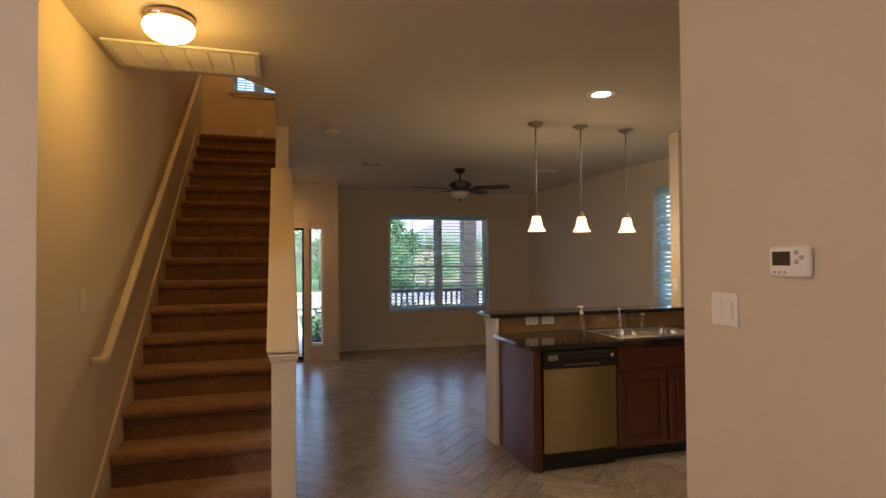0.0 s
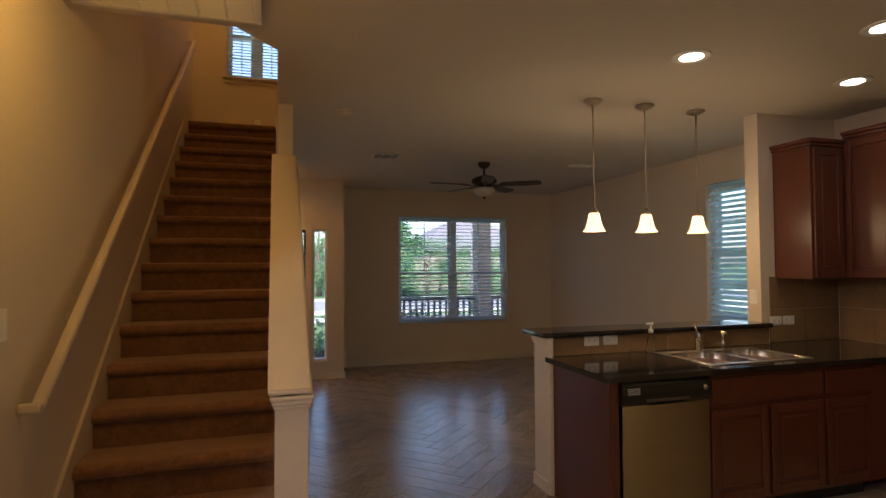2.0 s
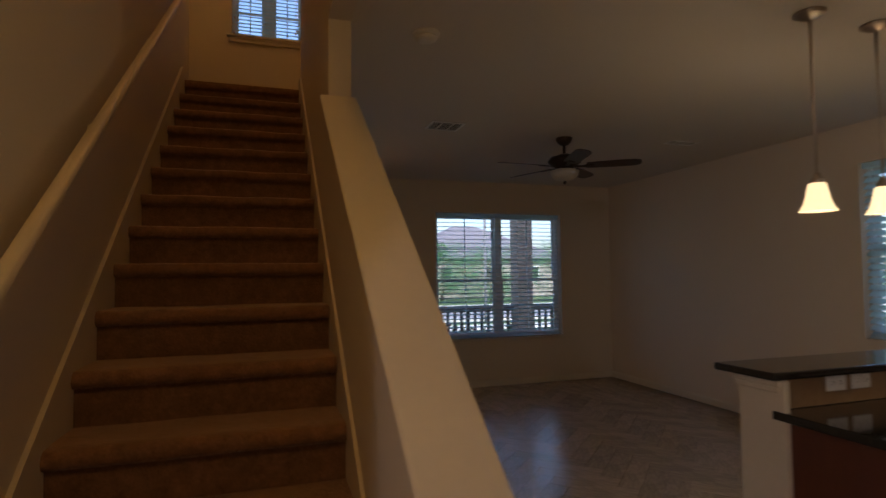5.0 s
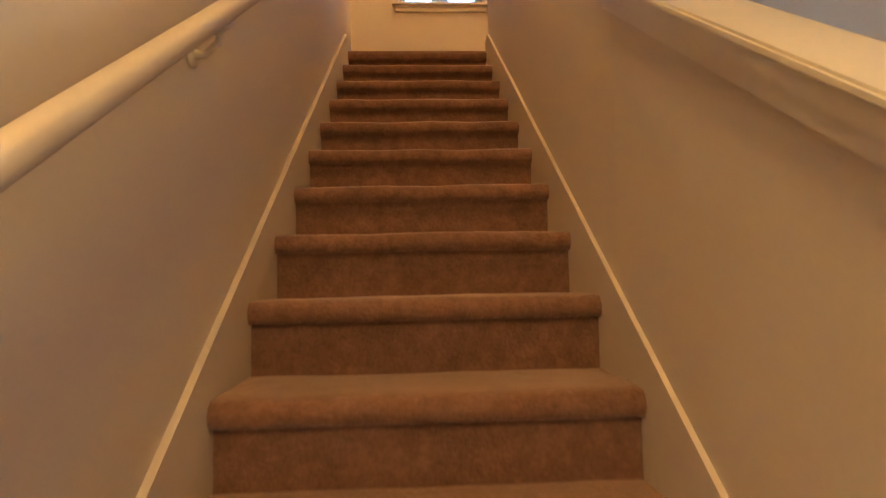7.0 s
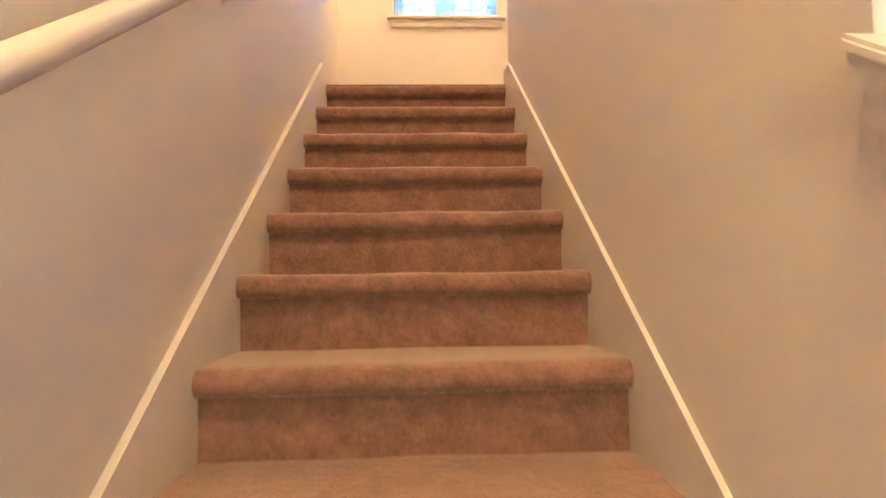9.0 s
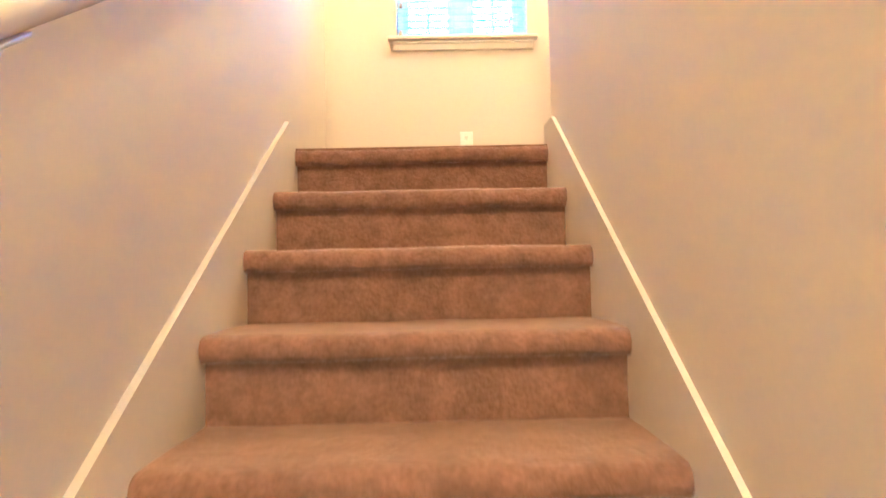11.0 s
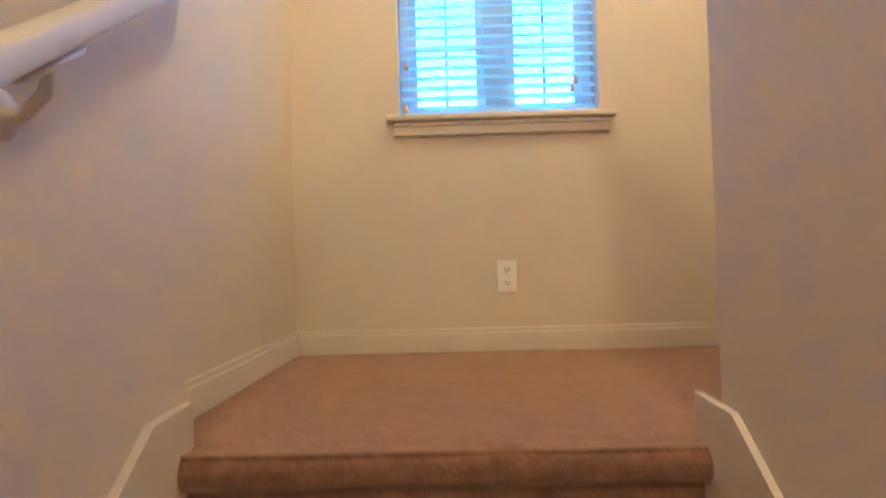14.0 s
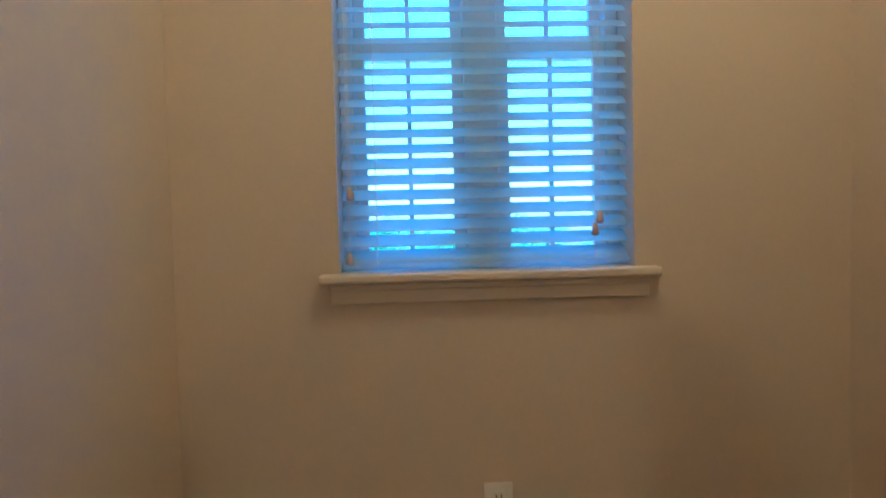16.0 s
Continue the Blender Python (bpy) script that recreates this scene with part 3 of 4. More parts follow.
# ---- kitchen ----
CT, CTY, HW0, HW1 = 0.91, 0.19, 0.92, 1.07
BAR = 1.075
pen = tagged(new("bar_half_wall"), "half wall behind the sink, beige drywall with white end casing", "half wall", kind="structure")
part("panel", boxes((2.70, 4.599, HW0, HW1, 0, BAR - 0.035)), PAINT, pen)
part("end_casing", boxes((2.670, 2.6995, HW0 - 0.06, HW1 + 0.02, 0.0, BAR - 0.036), bevel=0.003), TRIM, pen, "white painted end casing")
part("end_cap_moulding", boxes((2.652, 2.712, HW0 - 0.045, HW1 + 0.035, BAR - 0.062, BAR - 0.0355), (2.660, 2.708, HW0 - 0.038, HW1 + 0.028, BAR - 0.088, BAR - 0.062), bevel=0.006, seg=2), TRIM, pen)
part("end_plinth", boxes((2.658, 2.708, HW0 - 0.04, HW1 + 0.03, 0.0, 0.085), bevel=0.004), TRIM, pen)
bar = thing("bar_top", "raised black granite breakfast bar top with rounded edge", "bar top")
part("slab", boxes((2.625, 4.598, HW0 - 0.055, HW1 + 0.12, BAR - 0.034, BAR), bevel=0.010, seg=3), GRANITE, bar)


def panel_door(parent, name, u0, u1, z0, z1, face, axis="y", label=""):
    """A framed cabinet front with a raised centre, on the plane face, looking to minus axis."""
    def bx(a, b, c, d, p, q):
        return (a, b, face - q, face - p, c, d) if axis == "y" else (face - q, face - p, a, b, c, d)
    s = 0.052 if z1 - z0 > 0.25 else 0.0
    if s:
        bs = [bx(u0, u0 + s, z0, z1, 0.0, 0.019), bx(u1 - s, u1, z0, z1, 0.0, 0.019), bx(u0 + s, u1 - s, z0, z0 + s, 0.0, 0.019), bx(u0 + s, u1 - s, z1 - s, z1, 0.0, 0.019)]
        dr = part(name, boxes(*bs, bevel=0.003), WOOD, parent, label)
        part("centre_panel", boxes(bx(u0 + s, u1 - s, z0 + s, z1 - s, 0.001, 0.008), bx(u0 + s + 0.03, u1 - s - 0.03, z0 + s + 0.03, z1 - s - 0.03, 0.001, 0.014), bevel=0.003), WOOD, dr)
    else:
        dr = part(name, boxes(bx(u0, u1, z0, z1, 0.0, 0.019), bevel=0.005, seg=2), WOOD, parent, label)
    return dr


FACE = CTY + 0.035
# dishwasher with the filler and end panel at its side
ep = thing("end_panel", "cherry wood end panel closing the cabinet run", "cabinet panel")
part("board", boxes((2.700, 2.718, FACE + 0.0, HW0 - 0.031, 0.0, CT - 0.036), bevel=0.002), WOOD, ep)
part("filler", boxes((2.718, 2.764, FACE - 0.001, FACE + 0.02, 0.0, CT - 0.036), bevel=0.002), WOOD, ep)
dw = thing("dishwasher", "stainless steel dishwasher with black control panel under the counter", "dishwasher")
part("body", boxes((2.768, 3.372, FACE + 0.02, 0.85, 0.0, 0.865)), BLACK, dw)
bm = bmesh.new()
pts = []
for k in range(13):
    x = 2.772 + 0.596 * k / 12
    pts.append((x, FACE - 0.018 - 0.010 * math.sin(math.pi * k / 12)))
prism(bm, pts + [(3.368, FACE + 0.019), (2.772, FACE + 0.019)], 0.135, 0.735, "z")
uv = bm.loops.layers.uv.new("grain")
for f in bm.faces:
    for lp in f.loops:
        lp[uv].uv = (lp.vert.co.z, lp.vert.co.x)
part("door", bm, STEEL, dw, "brushed stainless steel door")
bm = bmesh.new()
prism(bm, [(FACE + 0.019, 0.74), (FACE - 0.020, 0.74), (FACE - 0.030, 0.765), (FACE - 0.034, 0.80), (FACE - 0.028, 0.845), (FACE - 0.015, 0.866), (FACE + 0.019, 0.866)], 2.770, 3.370)
cp = part("control_panel", bm, BLACK, dw, "glossy black control panel")
part("dial", lathe(bmesh.new(), [(0.017, 0), (0.017, 0.012), (0.012, 0.018), (0.0, 0.018)], m=Matrix.Translation((3.325, FACE - 0.031, 0.815)) @ Matrix.Rotation(radians(90), 4, "X"), n=18), CHROME, cp, smooth=True)
part("vent", boxes(*[(2.80, 2.88, FACE - 0.035, FACE - 0.030, 0.800 + 0.010 * k, 0.804 + 0.010 * k) for k in range(4)]), GREY, cp)
part("handle_pocket", boxes((2.92, 3.22, FACE - 0.036, FACE - 0.031, 0.752, 0.770), bevel=0.002), SCREEN, cp)
part("toe_plate", boxes((2.772, 3.368, FACE + 0.015, FACE + 0.03, 0.01, 0.125)), BLACK, dw)


def base_unit(x0, x1, doors, drawers, label):
    u = thing("base_cabinet", label, "cabinet", "kitchen base cabinets")
    part("body", boxes((x0, x1, FACE, HW0 - 0.002, 0.10, CT - 0.036)), WOOD, u)
    part("toe_kick", boxes((x0, x1, FACE + 0.07, FACE + 0.085, 0.0, 0.10)), BLACK, u)
    w = (x1 - x0) / doors
    for i in range(doors):
        panel_door(u, "door", x0 + i * w + 0.012, x0 + (i + 1) * w - 0.012, 0.125, 0.665, FACE)
    w = (x1 - x0) / drawers
    for i in range(drawers):
        panel_door(u, "drawer_front", x0 + i * w + 0.012, x0 + (i + 1) * w - 0.012, 0.70, 0.845, FACE)


base_unit(3.375, 4.275, 2, 1, "cherry wood sink base cabinet with two panelled doors")
base_unit(4.276, 4.70, 1, 1, "cherry wood base cabinet with drawer above one door")
SIDEX = 4.84
run2 = thing("base_cabinet", "cherry wood corner base cabinet along the side wall", "cabinet", "kitchen base cabinets")
part("body", boxes((SIDEX, EAST - 0.001, -1.40, HW0 + 0.05, 0.10, CT - 0.036), (4.701, SIDEX, FACE + 0.0, HW0 - 0.002, 0.10, CT - 0.036)), WOOD, run2)
part("toe_kick", boxes((SIDEX + 0.07, SIDEX + 0.085, -1.40, FACE, 0, 0.10)), BLACK, run2)
for y0, y1 in ((-0.33, 0.10), (-0.78, -0.35), (-1.24, -0.80)):
    panel_door(run2, "door", y0, y1, 0.125, 0.665, SIDEX, "x")
    panel_door(run2, "drawer_front", y0, y1, 0.70, 0.845, SIDEX, "x")

# worktop, cut out for the sink
SX0, SX1, SY0, SY1 = 3.47, 4.27, 0.30, 0.80
top = thing("worktop", "polished black granite worktop with eased edge", "worktop")
bm = bmesh.new()
L0, MID, TY = 2.668, SX0 + 0.2, HW0 - 0.001
prism(bm, [(L0, CTY), (MID, CTY), (MID, SY0), (SX0, SY0), (SX0, SY1), (SX1, SY1), (SX1, SY0), (MID + 0.0004, SY0), (MID + 0.0004, CTY), (SIDEX - 0.03, CTY), (SIDEX - 0.03, -1.40), (EAST - 0.001, -1.40), (EAST - 0.001, 0.979), (4.601, 0.979), (4.601, TY), (L0, TY)], CT - 0.035, CT, "z")
part("slab", bm, GRANITE, top)
part("edge", boxes((L0 - 0.006, SIDEX - 0.03, CTY - 0.006, CTY, CT - 0.035, CT - 0.001), bevel=0.0028), GRANITE, top)
part("edge", boxes((L0 - 0.006, L0, CTY, HW0 - 0.062, CT - 0.035, CT - 0.001), bevel=0.0028), GRANITE, top)
part("edge", boxes((SIDEX - 0.036, SIDEX - 0.03, -1.40, CTY - 0.006, CT - 0.035, CT - 0.001), bevel=0.0028), GRANITE, top)

# double-bowl sink
sink = thing("kitchen_sink", "double-bowl stainless steel drop-in sink", "sink")
rim = [(SX0 - 0.015, SX0 + 0.03, SY0 - 0.015, SY1 + 0.015), (SX1 - 0.03, SX1 + 0.015, SY0 - 0.015, SY1 + 0.015), (SX0 + 0.03, SX1 - 0.03, SY0 - 0.015, SY0 + 0.025), (SX0 + 0.03, SX1 - 0.03, SY1 - 0.07, SY1 + 0.015), (3.852, 3.888, SY0 + 0.025, SY1 - 0.07)]
part("rim", boxes(*[(*r, CT + 0.0008, CT + 0.007) for r in rim], bevel=0.002), SINKM, sink)
for x0, x1 in ((SX0 + 0.03, 3.852), (3.888, SX1 - 0.03)):
    bm = bmesh.new()
    box(bm, x0, x1, SY0 + 0.025, SY1 - 0.07, CT - 0.17, CT + 0.006)
    bmesh.ops.delete(bm, geom=[f for f in bm.faces if f.normal.z > 0.9], context="FACES")
    bmesh.ops.bevel(bm, geom=[e for e in bm.edges if len(e.link_faces) == 2], offset=0.05, segments=5, affect="EDGES")
    bmesh.ops.reverse_faces(bm, faces=bm.faces[:])
    bowl = part("bowl", bm, SINKM, sink, smooth=True)
    part("drain", lathe(bmesh.new(), [(0.045, 0), (0.043, 0.003), (0.02, 0.001), (0.0, 0.001)], ((x0 + x1) / 2, 0.52, CT - 0.169), 20), CHROME, bowl)

fau = thing("kitchen_faucet", "chrome single-lever kitchen faucet on the sink deck", "faucet")
FX, FY = 3.80, SY1 - 0.025
part("base", lathe(bmesh.new(), [(0.030, 0), (0.030, 0.006), (0.022, 0.014), (0.020, 0.09), (0.016, 0.10), (0.0, 0.10)], (FX, FY, CT + 0.007), 20), CHROME, fau, smooth=True)
part("spout", tube(bmesh.new(), [(FX, FY, CT + 0.09), (FX - 0.019, FY - 0.023, CT + 0.120), (FX - 0.055, FY - 0.068, CT + 0.132), (FX - 0.098, FY - 0.122, CT + 0.118), (FX - 0.106, FY - 0.132, CT + 0.092)], [0.012, 0.011, 0.010, 0.010, 0.011], 12), CHROME, fau, smooth=True)
part("lever", tube(bmesh.new(), [(FX, FY, CT + 0.10), (FX, FY + 0.012, CT + 0.15), (FX, FY + 0.022, CT + 0.19)], [0.010, 0.006, 0.008], 10), CHROME, fau, smooth=True)
sp = thing("side_sprayer", "chrome side sprayer on the sink deck", "sprayer")
part("stem", lathe(bmesh.new(), [(0.024, 0), (0.022, 0.012), (0.013, 0.02), (0.011, 0.07), (0.016, 0.095), (0.017, 0.12), (0.010, 0.132), (0.0, 0.132)], (4.02, FY, CT + 0.007), 18), CHROME, sp, smooth=True)
part("nozzle", tube(bmesh.new(), [(4.02, FY, CT + 0.118), (4.02, FY - 0.035, CT + 0.128)], [0.013, 0.011], 10), CHROME, sp, smooth=True)
soap = thing("soap_dispenser", "clear glass soap pump bottle with white pump", "soap bottle")
part("bottle", lathe(bmesh.new(), [(0.030, 0), (0.033, 0.01), (0.030, 0.06), (0.022, 0.10), (0.013, 0.125), (0.013, 0.14), (0.0, 0.14)], (3.46, 0.845, CT + 0.001), 20), SOAPG, soap, smooth=True)
part("pump", lathe(bmesh.new(), [(0.016, 0.138), (0.016, 0.165), (0.006, 0.168), (0.006, 0.195), (0.018, 0.197), (0.018, 0.210), (0.0, 0.212)], (3.46, 0.845, CT), 16), WHITE, soap, smooth=True)
part("spout", boxes((3.42, 3.46, 0.837, 0.853, CT + 0.198, CT + 0.209), bevel=0.003), WHITE, soap)


def outlet(x, z, face, normal="-y", wide=False, group=""):
    """A white two-socket plate; built looking to minus y, then turned."""
    o = thing("outlet", "white double electrical outlet plate on the wall", "outlet", group)
    w, h = (0.058, 0.036) if wide else (0.036, 0.058)
    part("plate", boxes((-w, w, -0.007, -0.0006, -h, h), bevel=0.003, seg=2), WHITE, o)
    for s in (-1, 1):
        cx, cz = (s * 0.024, 0) if wide else (0, s * 0.024)
        f = part("socket", boxes((cx - 0.016, cx + 0.016, -0.0095, -0.0065, cz - 0.016, cz + 0.016), bevel=0.003), WHITE, o)
        if wide:
            part("slot", boxes((cx - 0.006, cx + 0.002, -0.0102, -0.0092, cz + 0.005, cz + 0.008), (cx - 0.006, cx + 0.002, -0.0102, -0.0092, cz - 0.008, cz - 0.005), (cx + 0.006, cx + 0.010, -0.0102, -0.0092, cz - 0.002, cz + 0.002)), BLACK, f)
        else:
            part("slot", boxes((cx - 0.008, cx - 0.005, -0.0102, -0.0092, cz - 0.002, cz + 0.006), (cx + 0.005, cx + 0.008, -0.0102, -0.0092, cz - 0.002, cz + 0.006), (cx - 0.002, cx + 0.002, -0.0102, -0.0092, cz - 0.010, cz - 0.006)), BLACK, f)
    if normal == "-y":
        o.matrix_world = pose(x, face, z)
    else:
        o.matrix_world = pose(face, x, z, 0, 0, -90)
    return o


SPL = HW0 - 0.010
outlet(3.02, 1.005, SPL, wide=True, group="counter outlets")
outlet(3.17, 1.005, SPL, wide=True, group="counter outlets")
outlet(4.73, 1.08, 0.98 - 0.010, wide=True, group="counter outlets")
outlet(4.86, 1.08, 0.98 - 0.010, wide=True, group="counter outlets")
outlet(0.45, 1.08, EAST - 0.010, "-x", wide=True, group="counter outlets")
outlet(0.685, 3.390, FRONT_UP)

# splash tiles
def splash(name, u0, u1, z0, z1, face, axis, w, h):
    s = tagged(new(name), "tan ceramic tile splashback", "splashback", kind="structure")
    nu, nz = max(1, round((u1 - u0) / w)), max(1, round((z1 - z0) / h))
    w, h = (u1 - u0) / nu, (z1 - z0) / nz
    for i in range(nu):
        for j in range(nz):
            a, b, c, d = u0 + i * w + 0.001, u0 + (i + 1) * w - 0.001, z0 + j * h + 0.001, z0 + (j + 1) * h - 0.001
            part("tile", boxes((a, b, face - 0.009, face - 0.0008, c, d) if axis == "y" else (face - 0.009, face - 0.0008, a, b, c, d), bevel=0.001), SPLASH, s)


splash("splashback_1", 2.702, 4.60, CT + 0.001, BAR - 0.036, HW0, "y", 0.33, 0.15)
splash("splashback_2", 4.68, EAST - 0.011, CT + 0.001, 1.43, 0.98, "y", 0.30, 0.24)
splash("splashback_3", -1.38, 0.968, CT + 0.001, 1.43, EAST, "x", 0.30, 0.24)


# upper cabinets with crown moulding
def crown(parent, bs):
    part("crown_moulding", boxes(*bs, bevel=0.008, seg=2), WOOD, parent)


UZ0, UZ1 = 1.415, 2.42
u1 = thing("wall_cabinet", "cherry wood wall cabinet with crown moulding and panelled door", "cabinet", "kitchen wall cabinets")
part("body", boxes((4.745, EAST - 0.345, 0.655, 0.979, UZ0, UZ1), bevel=0.002), WOOD, u1)
panel_door(u1, "door", 4.765, EAST - 0.37, UZ0 + 0.012, UZ1 - 0.02, 0.655)
crown(u1, [(4.728, EAST - 0.34, 0.638, 0.979, UZ1 + 0.001, UZ1 + 0.025), (4.712, EAST - 0.34, 0.622, 0.979, UZ1 + 0.025, UZ1 + 0.055)])
for k, (y0, y1) in enumerate(((0.05, 0.652), (-0.56, 0.049), (-1.17, -0.561))):
    u = thing("wall_cabinet", "cherry wood wall cabinet with crown moulding and panelled door", "cabinet", "kitchen wall cabinets")
    hi = UZ1 + 0.06
    part("body", boxes((EAST - 0.335, EAST - 0.001, y0, y1 + (0.32 if k == 0 else 0), UZ0, hi), bevel=0.002), WOOD, u)
    n = 1 if k == 0 else 2
    w = (y1 - y0) / n
    for i in range(n):
        panel_door(u, "door", y0 + i * w + 0.01, y0 + (i + 1) * w - 0.01, UZ0 + 0.012, hi - 0.02, EAST - 0.335, "x")
    crown(u, [(EAST - 0.352, EAST - 0.001, y0, y1, hi + 0.001, hi + 0.025), (EAST - 0.368, EAST - 0.001, y0, y1, hi + 0.025, hi + 0.055)])

# ---- lamps ----
lamp = thing("flush_ceiling_light", "lit frosted glass dome ceiling light, unseen, placed for its light with brass rim", "ceiling light")
LX0, LY0 = 0.44, -0.42
part("rim", lathe(bmesh.new(), [(0.0, -0.001), (0.112, -0.001), (0.118, -0.012), (0.118, -0.034), (0.112, -0.042), (0.0, -0.042)], (LX0, LY0, CEIL), 40), NICKEL, lamp, smooth=True)
dome = part("dome", lathe(bmesh.new(), [(0.113, -0.043), (0.120, -0.058), (0.115, -0.082), (0.092, -0.108), (0.055, -0.124), (0.0, -0.130)], (LX0, LY0, CEIL), 40), LAMPG, lamp, "glowing frosted dome", smooth=True)
dome.visible_shadow = False
bulb("hall_bulb", (LX0, LY0, CEIL - 0.09), HALL_W, (1.0, 0.56, 0.07), 0.09)

PEND = [(3.145, 1.05), (3.595, 1.05), (4.085, 1.07)]
PZ = 1.775
pd = thing("pendant_light", "lit bell-shaped amber glass pendant on a slim nickel rod", "pendant light", "pendants over the bar")
cz = CEIL - PZ
part("canopy", lathe(bmesh.new(), [(0.0, cz - 0.001), (0.068, cz - 0.001), (0.070, cz - 0.010), (0.055, cz - 0.020), (0.030, cz - 0.034), (0.014, cz - 0.040), (0.0, cz - 0.040)], n=28), NICKEL, pd, smooth=True)
part("rod", tube(bmesh.new(), [(0, 0, 0.17), (0, 0, 0.45), (0, 0, 0.7), (0, 0, cz - 0.038)], 0.0065, 10), NICKEL, pd, smooth=True)
part("socket_cup", lathe(bmesh.new(), [(0.0, 0.185), (0.013, 0.183), (0.017, 0.165), (0.029, 0.152), (0.032, 0.128), (0.0, 0.128)], n=24), NICKEL, pd, smooth=True)
sh = part("shade", lathe(bmesh.new(), [(0.030, 0.135), (0.038, 0.130), (0.044, 0.10), (0.052, 0.06), (0.064, 0.025), (0.078, 0.004), (0.082, 0.0), (0.079, 0.0), (0.062, 0.022), (0.049, 0.06), (0.041, 0.10), (0.034, 0.127)], n=32), SHADEG, pd, "glowing amber glass bell shade", smooth=True)
sh.visible_shadow = False
pd.location = (*PEND[0], PZ)
for x, y in PEND[1:]:
    copy_thing(pd, pose(x, y, PZ))
for k, (x, y) in enumerate(PEND):
    bulb("pendant_bulb", (x, y, PZ + 0.05), PEND_W, (1.0, 0.68, 0.33), 0.03)

can = thing("recessed_light", "lit round recessed ceiling downlight with white trim", "recessed light", "kitchen downlights")
part("trim_ring", lathe(bmesh.new(), [(0.088, -0.001), (0.108, -0.001), (0.110, -0.005), (0.102, -0.009), (0.089, -0.006)], n=32), WHITE, can, smooth=True)
part("bulb_face", lathe(bmesh.new(), [(0.0, -0.003), (0.088, -0.003), (0.088, -0.005), (0.0, -0.009)], n=28), CANG, can)
CANS = [(3.23, 0.14), (4.58, 0.20), (3.90, -0.47), (4.37, -2.0), (0.55, 4.66)]
can.location = (*CANS[0], CEIL)
for x, y in CANS[1:]:
    copy_thing(can, pose(x, y, CEIL))
for (x, y), k, spread in zip(CANS, (1.0, 0.45, 0.6, 1.5), (104, 100, 104, 150)):
    downlight("kitchen_bulb", (x, y, CEIL - 0.02), CAN_W * k, (1.0, 0.70, 0.28), 0.06, spread)

downlight("foyer_bulb", (0.55, 4.66, CEIL - 0.02), FOYER_W, WARM, 0.06, 170)

# upper hall, landing and rear lights, out of sight of the walk
# last two are added fill: one for the stair walls, one for rear-window daylight
for nm, place, w, col in (("upper_hall", (0.50, 0.80, UPCEIL), UP_W * 0.7, WARM), ("landing", (0.86, 4.35, UPCEIL), UP_W * 0.14, WARM), ("upper_hall", (3.2, -1.5, UPCEIL), UP_W * 0.9, WARM), ("rear_room", (-2.0, -3.5, CEIL), BACK_W, (1.0, 0.83, 0.72))):
    l2 = thing("flush_ceiling_light", "lit frosted glass dome ceiling light, unseen, placed for its light", "ceiling light")
    part("rim", lathe(bmesh.new(), [(0.0, -0.001), (0.120, -0.001), (0.125, -0.012), (0.118, -0.030), (0.0, -0.030)], place, 32), NICKEL, l2, smooth=True)
    dm = part("dome", lathe(bmesh.new(), [(0.115, -0.031), (0.118, -0.05), (0.09, -0.09), (0.0, -0.105)], place, 32), LAMPG, l2, smooth=True)
    dm.visible_shadow = False
    bulb(nm + "_bulb", (place[0], place[1], place[2] - 0.11), w, col, 0.12)


# ---- ceiling fan ----
fan = thing("ceiling_fan", "dark bronze five-blade ceiling fan with unlit frosted bowl", "ceiling fan")
FNX, FNY = 3.26, 3.55
part("canopy", lathe(bmesh.new(), [(0.0, CEIL - 0.001), (0.075, CEIL - 0.001), (0.075, CEIL - 0.02), (0.055, CEIL - 0.05), (0.03, CEIL - 0.07), (0.0, CEIL - 0.07)], (FNX, FNY, 0), 28), BRONZE, fan, smooth=True)
part("downrod", tube(bmesh.new(), [(FNX, FNY, CEIL - 0.06), (FNX, FNY, CEIL - 0.16)], 0.013, 12), BRONZE, fan, smooth=True)
HZ = CEIL - 0.21
part("motor", lathe(bmesh.new(), [(0.0, HZ + 0.065), (0.04, HZ + 0.06), (0.075, HZ + 0.045), (0.125, HZ + 0.03), (0.150, HZ), (0.150, HZ - 0.02), (0.125, HZ - 0.045), (0.09, HZ - 0.06), (0.085, HZ - 0.085), (0.0, HZ - 0.085)], (FNX, FNY, 0), 36), BRONZE, fan, smooth=True)
part("light_bowl", lathe(bmesh.new(), [(0.10, HZ - 0.086), (0.128, HZ - 0.10), (0.120, HZ - 0.14), (0.085, HZ - 0.175), (0.03, HZ - 0.19), (0.0, HZ - 0.19)], (FNX, FNY, 0), 32), FROST, fan, "unlit frosted glass bowl", smooth=True)
part("finial", lathe(bmesh.new(), [(0.014, HZ - 0.19), (0.018, HZ - 0.20), (0.012, HZ - 0.215), (0.0, HZ - 0.222)], (FNX, FNY, 0), 14), BRONZE, fan, smooth=True)
